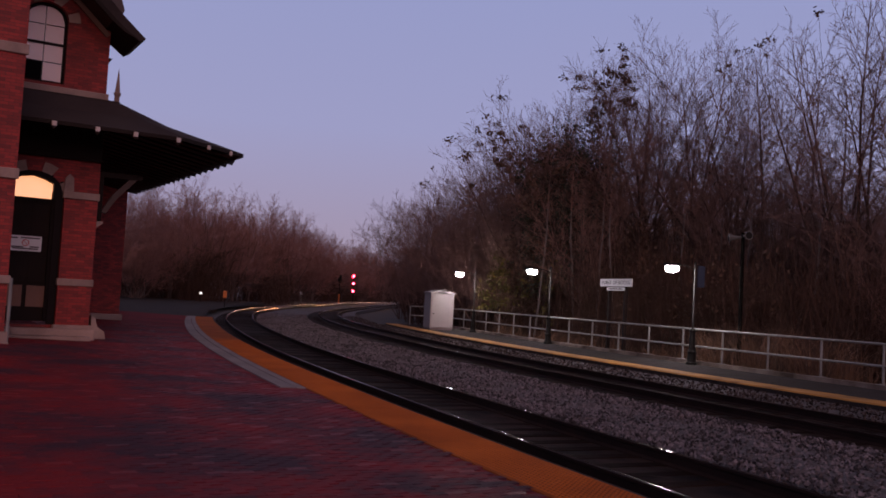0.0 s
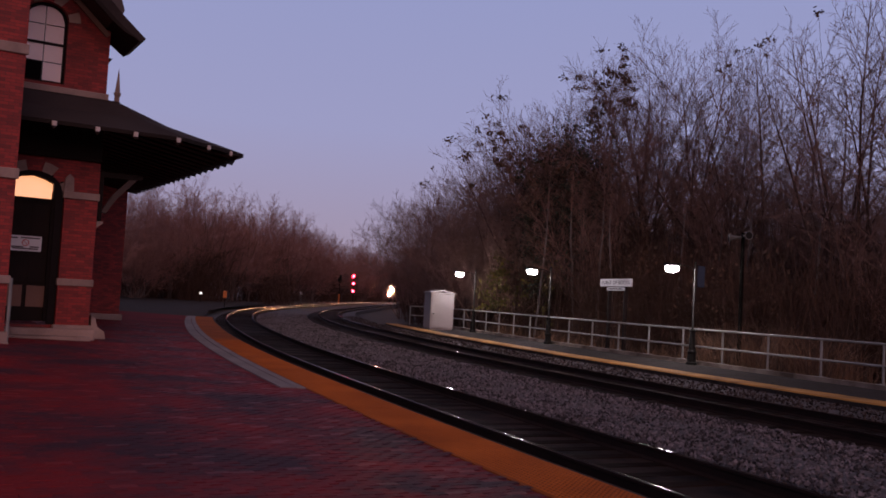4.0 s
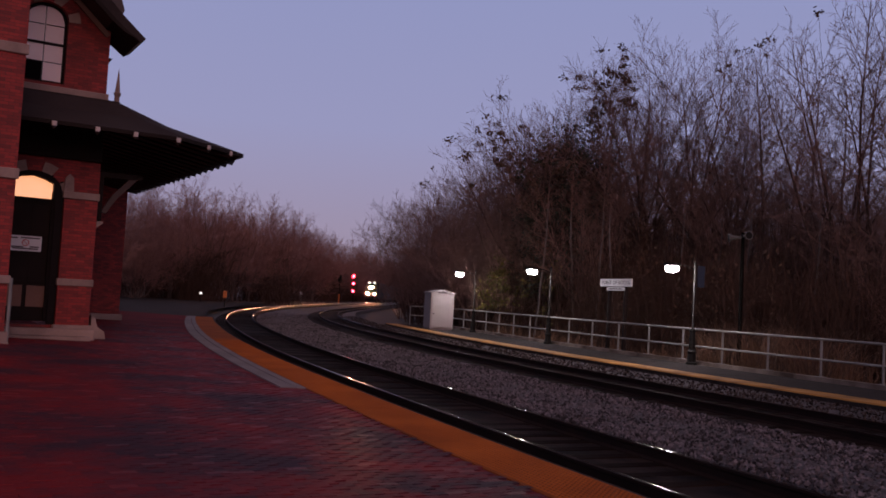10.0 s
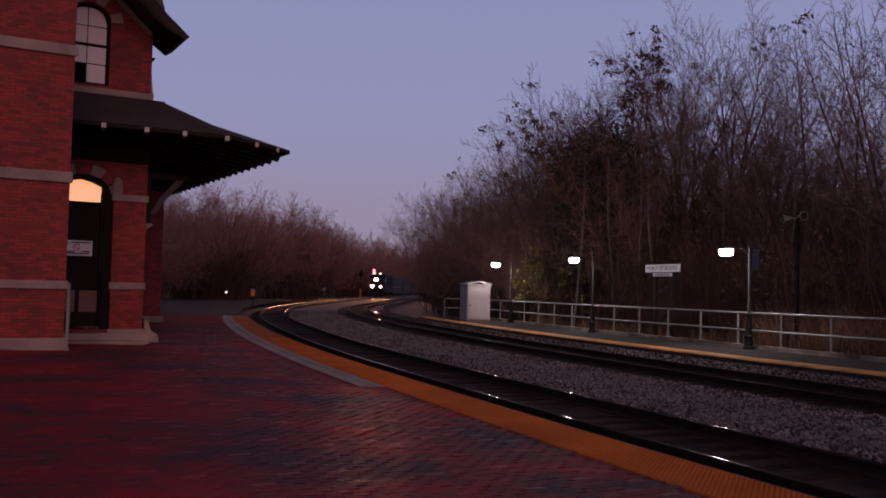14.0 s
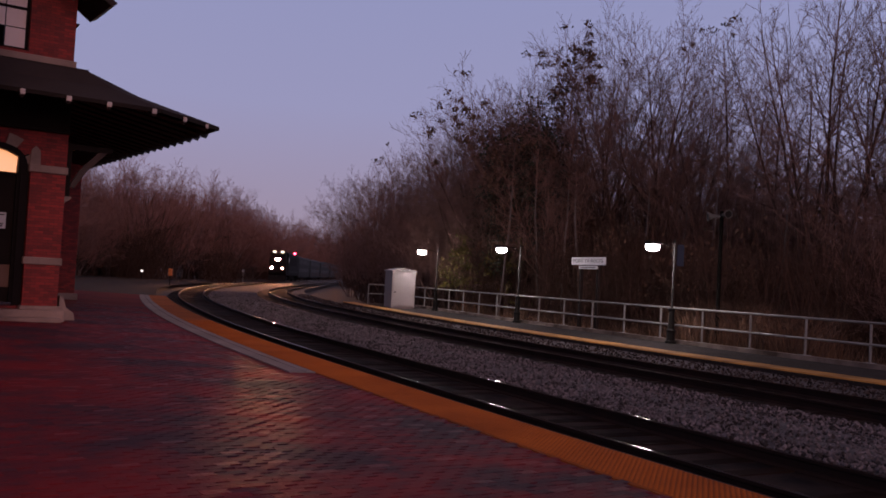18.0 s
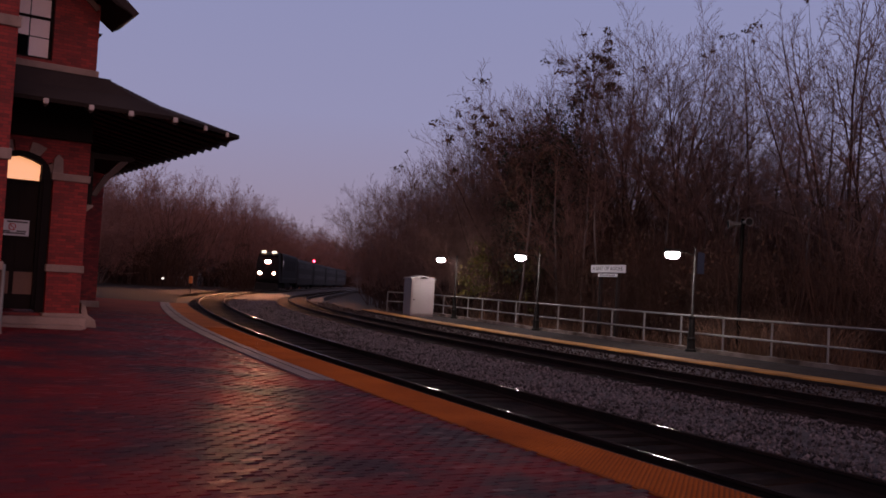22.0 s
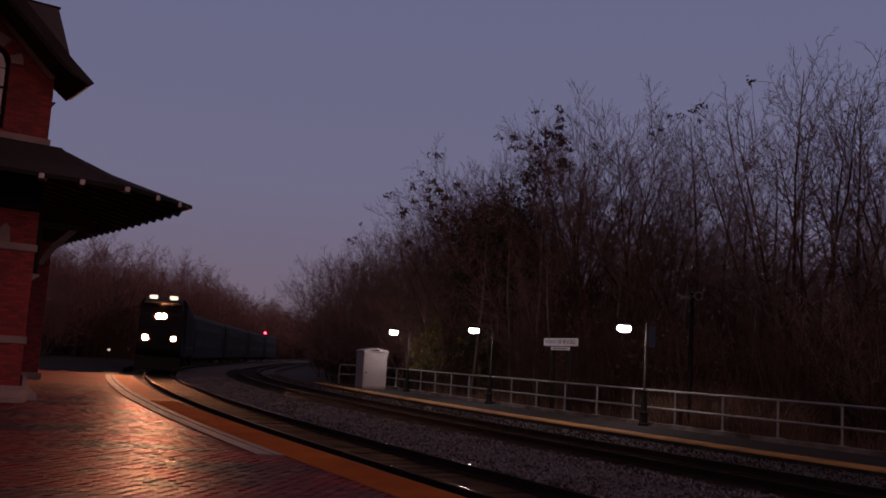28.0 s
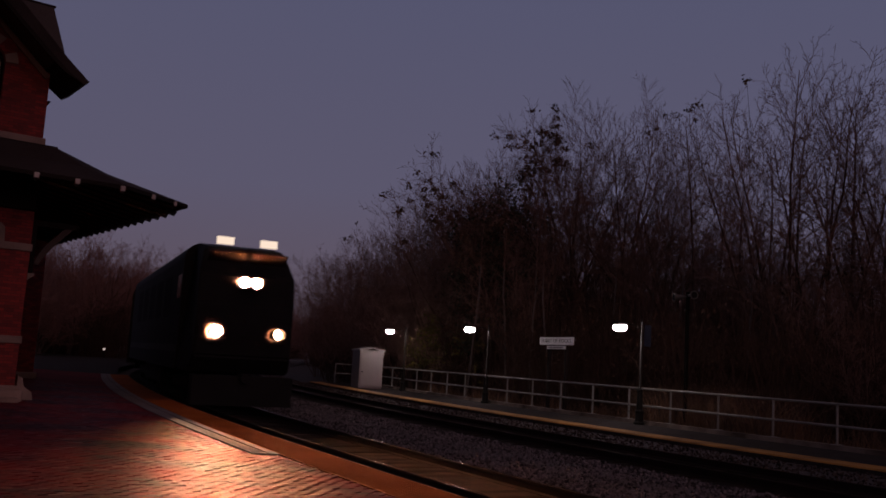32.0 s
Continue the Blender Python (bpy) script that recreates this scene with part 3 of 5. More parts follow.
        part("boarded_panel", box(x0, x1 - 0.02, 0.142, 0.16, 0.85, 1.38, 0.006), PLYWOOD, d, "tan boarded lower panel")
    part("door_post", box(0.04, 0.16, 0.04, 0.2, 0.5, 3.75), SASH, d)
    part("door_post", box(-1.0, -0.9, 0.06, 0.2, 0.5, 3.75), SASH, d)
    part("casing", box(0.10, 0.295, -0.035, 0.0, 0.44, 3.62, 0.008), SASH, d, "dark timber door casing")
    bm = bmesh.new()
    top_line = [(0.70, 3.60, 0.47), (0.68, 4.05, 0.47), (0.36, 4.20, 0.26), (0.0, 4.27, 0.0), (-0.36, 4.20, -0.26), (-0.70, 4.05, -0.53), (-0.70, 3.60, -0.53)]
    inner_z = [3.58, 3.96, 4.06, 4.13, 4.09, 3.98, 3.58]
    rings = [[bm.verts.new((xc + x, y, z)) for x, z in line] for y in (-0.045, 0.14) for line in ([(o, z) for o, z, i in top_line], [(i, z) for (o, q, i), z in zip(top_line, inner_z)])]
    for i in range(6):
        for p, q in ((0, 1), (1, 3), (3, 2), (2, 0)):
            bm.faces.new((rings[p][i], rings[p][i + 1], rings[q][i + 1], rings[q][i]))
    part("arched_casing", bm, SASH, d)
    # roof of the gabled part, with bell-cast eaves
    half = [(1.80, 7.78), (1.22, 8.28), (0.95, 8.55), (xc, 9.86)]
    under = [(xc, 9.45), (0.95, 8.22), (1.30, 7.93), (1.64, 7.68)]
    part("roof", prism([(x, z) for x, z in half + under][::-1], -1.06, 0.85), SLATE, st)
    part("roof", prism([(2 * xc - x, z) for x, z in half + under], -1.06, 0.85), SLATE, st)
    part("rear_roof", prism([(xl - 0.2, 7.9), (1.10, 7.9), (1.30, 8.35), (1.60, 8.95), (1.22, 10.05), (xl + 0.2, 10.05), (xl - 0.3, 8.9)], 0.86, 22.0), ROOF_GREY, st, "slate main roof with a flat top, greyed as by skylight")
    part("ridge_cap", box(xl + 0.15, 1.27, 0.84, 22.0, 10.05, 10.10, 0.01), SLATE, st)
    part("bargeboard", prism([(1.62, 7.72), (1.66, 7.66), (1.32, 7.91), (0.99, 8.18), (xc, 9.44), (xc, 9.32), (0.93, 8.10), (1.26, 7.86)], -1.1, -1.062), TIMBER_DARK, st)
    for k in range(5):
        y = -0.98 + 0.2 * k
        part("soffit_board", prism([(0.98, 8.15), (1.0, 8.13), (xc, 9.42), (xc, 9.44)][::-1], y, y + 0.185), TIMBER_BROWN, st)
    part("soffit_trim", prism([(1.02, 7.90), (1.12, 7.98), (xc, 9.42), (xc, 9.24)], -0.07, 0.0), TIMBER_TAN, st)
    part("gutter_bracket", prism([(1.13, 7.38), (1.22, 7.38), (1.13, 7.24)], 0.0, 0.25), TIMBER_DARK, st)
    # front block
    bx, by = -1.13, -3.12
    part("front_wall", pierced(-7.4, bx, base, 10.4, by, by + 0.4, [(-3.72, 0.56, 1.68, 4.08, 0.7), (-3.72, 0.56, 6.8, 8.6, 0.6)]), BRICK, st)
    part("front_side_wall", box(bx - 0.4, bx, by + 0.4, 0.0, base, 10.4), BRICK, st)
    part("front_side_wall", box(-7.4, -7.0, by + 0.4, 6.0, base, 10.4), BRICK, st)
    part("front_back_wall", box(-7.4, xl, 6.0, 6.4, base, 10.4), BRICK, st)
    part("front_roof", prism([(-7.9, 10.3), (bx + 0.5, 10.3), (bx + 0.5, 10.45), (-4.2, 13.2), (-7.9, 10.45)], by - 0.6, 6.6), SLATE, st)
    for z0, z1 in ((6.40, 6.63), (3.68, 3.91), (1.42, 1.60)):
        x1 = bx + 0.05
        for a, b in ([(-7.4, -4.32), (-3.12, x1)] if z0 > 3 and z0 < 4 else [(-7.4, x1)]):
            part("stone_band", box(a, b, by - 0.06, by, z0, z1, 0.015), STONE, st)
    part("plinth", box(-7.45, bx + 0.08, by - 0.10, by, base - 0.05, 0.40, 0.02), STONE, st)
    part("plinth_foot", box(-2.5, bx + 0.10, by - 0.16, by - 0.10, base - 0.05, 0.2, 0.02), STONE, st)
    arch_stones(st, -3.72, 0.56, 4.08, 0.7, by - 0.05, by, 0.30, 5)
    sash_window(st, -3.72, 0.56, 1.68, 4.08, 0.7, by + 0.14, 4, {(r, c) for r in range(4) for c in (0, 1)}, "arched sash window with dark panes")
    sash_window(st, -3.72, 0.56, 6.8, 8.6, 0.6, by + 0.14, 4)
    # far wing that stands out towards the track
    part("wing_wall", box(1.13, 4.45, 12.6, 13.0, base, 5.9), BRICK, st)
    part("wing_side_wall", box(4.05, 4.45, 13.0, 20.0, base, 5.9), BRICK, st)
    part("wing_roof", prism([(1.0, 5.9), (4.75, 5.9), (4.75, 6.0), (1.0, 6.35)], 12.42, 20.2), SLATE, st)
    part("wing_plinth", box(3.2, 4.55, 12.45, 12.6, base - 0.05, 0.32, 0.02), STONE, st)
    # canopy: a hipped skirt roof with a cut corner
    e, top = 5.26, 6.24
    edge = [(-1.13, -2.0), (2.7, -2.0), (4.66, -0.62), (4.72, 12.4)]
    high = [(-1.13, -0.10), (1.42, -0.10), (1.46, -0.06), (1.46, 12.4)]
    mid = [(h[0] * 0.62 + q[0] * 0.38, h[1] * 0.62 + q[1] * 0.38) for h, q in zip(high, edge)]
    verts, faces = [], []
    for dz in (0.0, -0.10):
        for line, z in ((edge, e), (mid, e + (top - e) * 0.52), (high, top)):
            verts += [(x, y, z + dz) for x, y in line]
    for i in range(3):
        for j in range(2):
            a = j * 4 + i
            faces += [(a, a + 1, a + 5, a + 4), (a + 12, a + 16, a + 17, a + 13)]
        faces.append((i, i + 12, i + 13, i + 1))
    canopy = raw("canopy_roof", verts, faces, SLATE, st)
    tagged(canopy, "dark slate canopy roof with pale rafter ends")
    # boarded underside, fascia and rafters
    for i in range(3):
        (x0, y0), (x1, y1) = edge[i], edge[i + 1]
        L = math.hypot(x1 - x0, y1 - y0)
        m = Matrix.Translation((x0, y0, 0)) @ pose(0, 0, 0, 0, 0, math.degrees(math.atan2(y1 - y0, x1 - x0)))
        bm = box(0, L, -0.03, 0.0, e - 0.10, e - 0.01)
        bmesh.ops.transform(bm, matrix=m, verts=bm.verts[:])
        part("fascia", bm, TIMBER_DARK, canopy)
    rafters = [((x, -2.0), (x, 0.0)) for x in (-0.32, 0.64, 1.52, 2.55)] + [((3.45, -1.48), (1.13, 0.0)), ((4.2, -0.95), (1.13, 0.0))] + [((4.68, y), (1.13, y)) for y in [0.3 + 0.62 * k for k in range(20)]]
    for k, (a, b) in enumerate(rafters):
        va, vb = Vector((*a, e - 0.16)), Vector((*b, e + 0.50))
        out = (va - vb).normalized()
        part("rafter", tube([va + out * 0.02, vb], [0.06, 0.06], 4), TIMBER_GLOSS, canopy)
        if k < 6:
            tip = va + Vector((out.x, out.y, 0)).normalized() * 0.05 + Vector((0, 0, 0.07))
            ang = math.degrees(math.atan2(out.y, out.x))
            bm = box(-0.06, 0.02, -0.055, 0.055, -0.06, 0.06, 0.012)
            bmesh.ops.transform(bm, matrix=Matrix.Translation(tip) @ pose(0, 0, 0, 0, 0, ang), verts=bm.verts[:])
            part("rafter_end", bm, TIP_WHITE, canopy)
        elif k >= 6:
            bm = prism([(-0.30, 0.0), (-0.22, -0.10), (0.0, -0.13), (0.05, -0.05), (0.05, 0.03), (-0.30, 0.06)], -0.07, 0.07)
            bmesh.ops.transform(bm, matrix=Matrix.Translation(va + Vector((0, 0, 0.10))), verts=bm.verts[:])
            part("rafter_tail", bm, TIMBER_GLOSS, canopy)
    part("ridge_flashing", box(-1.13, 1.47, -0.12, 0.0, top - 0.06, top + 0.02, 0.01), SLATE, canopy)
    part("ridge_flashing", box(1.13, 1.48, 0.0, 12.4, top - 0.06, top + 0.02, 0.01), SLATE, canopy)
    part("wall_plate", box(1.13, 1.3, 0.0, 12.4, 5.5, 5.7), TIMBER_DARK, canopy)
    bracket(st, 1.13, 0.12, 4.42, 1.05, 1.3, "x")
    bracket(st, 1.13, 5.6, 4.42, 1.05, 1.3, "x")
    # added dark boards stand in for the shade on the wall under the canopy
    part("canopy_shade_board", box(-1.13, 1.13, -0.10, 0.0, 4.70, 6.1, 0.01), TIMBER_DARK, st, "dark board added for the deep shade under the canopy")
    part("canopy_shade_lip", box(-1.13, 1.16, -0.14, 0.0, 4.62, 4.70, 0.012), TIMBER_DARK, st)
    part("gutter_pipe", tube([(bx + 0.06, by - 0.05, 0.2), (bx + 0.06, by - 0.05, 1.55)], 0.035, 8), GALV, st, "grey downpipe stub")
    # finials
    part("finial", tube([(3.8, 12.76, 5.98), (3.8, 12.76, 8.9), (3.8, 12.76, 8.98), (3.8, 12.76, 9.04), (3.8, 12.76, 9.07), (3.8, 12.76, 10.0)], [0.11, 0.10, 0.14, 0.14, 0.105, 0.008], 8), TIMBER_TAN, st, "slender tapering roof finial")
    part("lantern", prism([(1.13, 7.28), (1.24, 7.38), (1.2, 7.44), (1.13, 7.50)], 0.6, 0.8), TIMBER_DARK, st)
    return st


def lettering(parent, words, size, align, m, width=0.0):
    """Raised dark letters as a mesh, drawn out to a width where one is given."""
    cu = bpy.data.curves.new("letters", "FONT")
    cu.body, cu.size, cu.align_x, cu.align_y, cu.extrude = words, size, align, "CENTER", 0.003
    ob = new("letters_curve", cu)
    dg = bpy.context.evaluated_depsgraph_get()
    me = bpy.data.meshes.new_from_object(ob.evaluated_get(dg))
    bpy.data.objects.remove(ob)
    me.materials.clear()
    me.materials.append(SIGN_INK)
    if width:
        xs = [v.co.x for v in me.vertices]
        k = width / (max(xs) - min(xs))
        for v in me.vertices:
            v.co.x *= k
    lt = new("letters", me)
    lt.parent = parent
    lt.matrix_basis = m


def station_signs():
    # warning plate on the door
    s = thing("warning_sign", STATION @ pose(-0.485, 0.12, 2.42), "white warning plate with a red symbol on the dark door", "sign")
    part("plate", box(-0.37, 0.37, 0.0, 0.02, -0.19, 0.19, 0.006), SIGN_WHITE, s)
    part("symbol_ring", tube([(0.0 + 0.075 * math.cos(a), -0.006, 0.02 + 0.075 * math.sin(a)) for a in (2 * math.pi * k / 20 for k in range(21))], 0.012, 6), SIGN_RED, s)
    part("symbol_bar", tube([(-0.05, -0.006, 0.07), (0.05, -0.006, -0.03)], 0.01, 6), SIGN_RED, s)
    for x0, x1, z in ((-0.33, -0.18, 0.13), (-0.12, 0.33, 0.14), (-0.32, -0.04, -0.09), (-0.3, 0.3, -0.13), (0.1, 0.31, -0.08)):
        part("writing_bar", box(x0, x1, -0.004, 0.0, z - 0.018, z + 0.018), SIGN_INK, s)
    # name board on the front block; its last letters show
    s = thing("name_board", STATION @ pose(-4.35, -3.15, 5.96), "white station name board with dark letters on brick", "sign")
    part("board", box(-1.25, 1.25, -0.02, 0.03, -0.16, 0.16, 0.01), SIGN_WHITE, s)
    lettering(s, "KS", 0.25, "RIGHT", pose(1.12, -0.024, 0, 90, 0, 0))


# ---- far platform furniture ----
def build_railing():
    t = thing("railing", Matrix(), "galvanised two-bar steel railing along the far platform", "railing")
    s0, step, n = 52.05, 2.02, 34
    for k in range(n):
        p = ring(193.86, s0 + step * k)
        post = part("post", tube([(p.x, p.y, 0.04), (p.x, p.y, 1.10)], 0.032, 8), GALV, t)
        bm = box(-0.11, 0.11, -0.11, 0.11, 0.15, 0.175, 0.004)
        bmesh.ops.transform(bm, matrix=pose(p.x, p.y, 0, 0, 0, math.degrees((s0 + step * k) / R)), verts=bm.verts[:])
        part("base_plate", bm, GALV, post)
    for name, z in (("top_rail", 1.12), ("middle_rail", 0.60)):
        pts = [ring(195.9, 47.6, z), ring(194.3, 47.6, z), ring(193.86, 48.4, z), ring(193.86, s0, z)] + [ring(193.86, s0 + step * k, z) for k in range(1, n)]
        part(name, tube(pts, 0.030, 8), GALV, t)
    p = ring(195.9, 47.6)
    part("post", tube([(p.x, p.y, 0.04), (p.x, p.y, 1.12)], 0.032, 8), GALV, t)


def build_lamps():
    group = "lamps along the far platform"
    first = None
    for k, (s, r) in enumerate(((75.25, 194.2), (64.95, 194.2), (55.0, 194.2))):
        p = ring(r, s)
        m = pose(p.x, p.y, 0.04, 0, 0, math.degrees(s / R))
        if first:
            copy_thing(first, m)
        else:
            t = first = thing("platform_lamp", m, "slim platform lamp with black iron foot and lit head", "lamp", group)
            part("foot", tube([(0, 0, 0), (0, 0, 0.08), (0, 0, 0.10), (0, 0, 0.34), (0, 0, 0.40), (0, 0, 0.46), (0, 0, 0.98), (0, 0, 1.04), (0, 0, 1.08)], [.17, .17, .13, .12, .14, .10, .085, .11, .06], 12), IRON, t, "black cast-iron foot")
            part("pole", tube([(0, 0, 1.05), (0, 0, 3.05)], [0.036, 0.030], 10), POLE, t)
            part("cap", tube([(0, 0, 3.05), (0, 0, 3.09), (0, 0, 3.13)], [0.05, 0.04, 0.01], 10), IRON, t)
            part("arm", tube([(0, 0, 2.86), (-0.3, 0, 2.98), (-0.62, 0, 2.98)], 0.016, 8), IRON, t)
            head = part("head", box(-1.05, -0.60, -0.16, 0.16, 2.93, 3.03, 0.03), IRON, t)
            part("lens", tube([(-0.83, 0, 2.93), (-0.83, 0, 2.87), (-0.83, 0, 2.79), (-0.83, 0, 2.75)], [0.19, 0.21, 0.18, 0.08], 16), LED, head, "glaring white lens")
        d = bpy.data.lights.new("lamp_light", "POINT")
        d.energy, d.color, d.shadow_soft_size = 40, (1.0, 0.84, 0.76), 0.03
        e = new("lamp_light", d)
        e.matrix_basis = m @ pose(-0.83, 0, 2.69)
    b = thing("pole_banner", pose(*ring(194.2, 75.25, 0.04), 0, 0, math.degrees(75.25 / R)), "small dark blue banner on the lamp pole", "sign")
    part("panel", box(0.10, 0.36, -0.012, 0.012, 2.35, 3.0, 0.004), BANNER_BLUE, b)
    part("arm", tube([(0.03, 0, 2.98), (0.36, 0, 2.98)], 0.012, 6), IRON, b)
    part("arm", tube([(0.03, 0, 2.37), (0.36, 0, 2.37)], 0.012, 6), IRON, b)


def build_shed():
    t = thing("equipment_cabinet", pose(-0.05, 46.95, 0.05, 0, 0, 14.9), "white steel equipment cabinet with a low gabled top", "cabinet")
    w, d, h = 0.61, 0.68, 1.84
    part("body", box(-w, w, -d, d, 0.06, h, 0.012), WHITE, t)
    part("base", box(-w + .03, w - .03, -d + .03, d - .03, 0.0, 0.06), CONCRETE, t)
    part("roof", prism([(-w - .06, h), (w + .06, h), (w + .06, h + .05), (0, h + .20), (-w - .06, h + .05)], -d - .07, d + .07), WHITE, t)
    part("vent", prism([(-0.34, h + .045), (0.34, h + .045), (0, h + .135)], -d - .078, -d - .068), PANE_DARK, t, "dark triangular vent")
    door = part("door", box(-w + .07, w - .05, -d - .022, -d, 0.12, h - .06, 0.008), WHITE, t)
    part("handle", box(-w + .12, -w + .20, -d - .05, -d - .022, 0.78, 0.84, 0.008), IRON, door)
    for z in (0.35, 0.9, 1.45):
        part("hinge", tube([(w - .03, -d - .02, z - .05), (w - .03, -d - .02, z + .05)], 0.014, 6), GALV, door)


def build_name_sign():
    p = ring(193.3, 69.0)
    t = thing("platform_name_sign", pose(p.x, p.y, 0, 0, 0, math.degrees(69.0 / R) - 90), "white station name sign on two dark posts", "sign")
    for x in (-0.56, 0.58):
        part("post", box(x - .06, x + .06, -.06, .06, -0.4, 2.45, 0.008), TIMBER_DARK, t)
    b = part("board", box(-1.13, 1.13, -0.11, -0.06, 2.42, 2.70, 0.01), SIGN_WHITE, t)
    lettering(b, "POINT OF ROCKS", 0.20, "CENTER", pose(0, -0.114, 2.56, 90, 0, 0), 1.98)
    b = part("lower_board", box(-0.62, 0.62, -0.10, -0.06, 2.27, 2.39, 0.008), SIGN_WHITE, t)
    part("writing_bar", box(-0.5, 0.5, -0.104, -0.10, 2.31, 2.35), SIGN_INK, b)


def build_speakers():
    t = thing("speaker_pole", pose(9.10, 27.55, -0.42), "dark pole with two grey horn loudspeakers", "loudspeaker")
    part("pole", tube([(0, 0, 0), (0, 0, 4.55)], [0.07, 0.055], 10), POLE_DARK, t)
    for at, way, name in (((0.0, -0.08, 4.44), (0.06, -1, -0.02), "horn"), ((-0.05, 0.0, 4.40), (-1, 0.1, -0.08), "horn")):
        a, w = Vector(at), Vector(way).normalized()
        h = part(name, tube([a, a + w * 0.10, a + w * 0.26, a + w * 0.36, a + w * 0.38], [0.040, 0.045, 0.075, 0.132, 0.137], 14, cap=True), HORN, t)
        part("driver", tube([a - w * 0.12, a], [0.06, 0.06], 10), IRON, h)
        part("mouth", tube([a + w * 0.381, a + w * 0.386], [0.102, 0.102], 14), IRON, h)
    part("crossarm", tube([(-0.14, 0, 4.40), (0.08, 0, 4.42)], 0.02, 6), IRON, t)


# ---- signals and markers down the line ----
def build_signals():
    t = thing("railway_signal", pose(-19.25, 200.0, -0.42), "signal mast with three red lamps one above another", "railway signal")
    part("mast", tube([(0, 0.2, 0), (0, 0.2, 6.3)], 0.07, 8), IRON, t)
    for z in (6.02, 4.37, 2.72):
        h = part("head", box(-0.28, 0.28, -0.06, 0.14, z - 0.5, z + 0.35, 0.03), IRON, t)
        part("lens", tube([(0, -0.09, z), (0, -0.06, z)], [0.24, 0.24], 14), RED_LAMP, h, "glowing red lens")
        part("hood", tube([(0, -0.06, z + 0.22), (0, -0.3, z + 0.22)], [0.03, 0.03], 6), IRON, h)
    part("ladder", box(0.16, 0.2, 0.2, 0.24, 0, 6.2), IRON, t)
    t = thing("signal_mast", pose(-19.6, 176.0, -0.42), "dark signal mast seen from behind with a pale foot", "railway signal")
    part("mast", tube([(0, 0, 0), (0, 0, 5.4)], 0.09, 8), IRON, t)
    part("head", box(-0.34, 0.34, -0.1, 0.2, 4.2, 5.7, 0.03), IRON, t)
    part("foot_sleeve", tube([(0, 0, 0), (0, 0, 1.9)], 0.13, 8), ORANGE, t, "orange-yellow sleeve")
    t = thing("marker_post", pose(-18.4, 77.85, -0.2), "orange box on a thin post beside the track", "bollard")
    part("post", tube([(0, 0, 0), (0, 0, 1.0)], 0.035, 6), IRON, t)
    part("box", box(-0.15, 0.15, -0.10, 0.10, 0.90, 1.50, 0.04), ORANGE, t)
    t = thing("marker_light", pose(-26.7, 101.5, -0.2), "small white lamp on a low post", "lamp")
    part("post", tube([(0, 0, 0), (0, 0, 0.9)], 0.05, 6), IRON, t)
    part("globe", tube([(0, 0, 0.9), (0, 0, 0.95), (0, 0, 1.08), (0, 0, 1.12)], [0.05, 0.13, 0.13, 0.05], 10), LAMP_GLOBE, t, "glowing white globe")
    t = thing("switch_stand", pose(-21.4, 140.0, -0.42), "thin pale switch stand beside the rails", "post")
    part("post", tube([(0, 0, 0), (0, 0, 1.8)], 0.07, 6), GALV, t)
    part("target", box(-0.16, 0.16, -0.02, 0.02, 1.5, 1.95, 0.01), SIGN_WHITE, t)


# ---- bare trees ----
def branch(verts, faces, pts, r0, r1, sides=3):
    n0, n = len(verts), len(pts)
    for i, p in enumerate(pts):
        way = (pts[min(i + 1, n - 1)] - pts[max(i - 1, 0)])
        way = way / (np.linalg.norm(way) + 1e-9)
        ref = np.array((0.0, 0.0, 1.0)) if abs(way[2]) < 0.9 else np.array((1.0, 0.0, 0.0))
        a = np.cross(way, ref)
        a /= np.linalg.norm(a) + 1e-9
        b = np.cross(a, way)
        r = r0 + (r1 - r0) * i / (n - 1)
        for k in range(sides):
            t = 2 * math.pi * k / sides
            verts.append(p + r * (math.cos(t) * a + math.sin(t) * b))
    for i in range(n - 1):
        for k in range(sides):
            a, b = n0 + i * sides + k, n0 + i * sides + (k + 1) % sides
            faces.append((a, b, b + sides, a + sides))


def wander(rng, start, way, length, steps, bend, lift):
    pts, way = [np.array(start, float)], np.array(way, float)
    for _ in range(steps):
        way = way + rng.normal(0, bend, 3) + np.array((0, 0, lift))
        way /= np.linalg.norm(way)
        pts.append(pts[-1] + way * length / steps)
    return pts


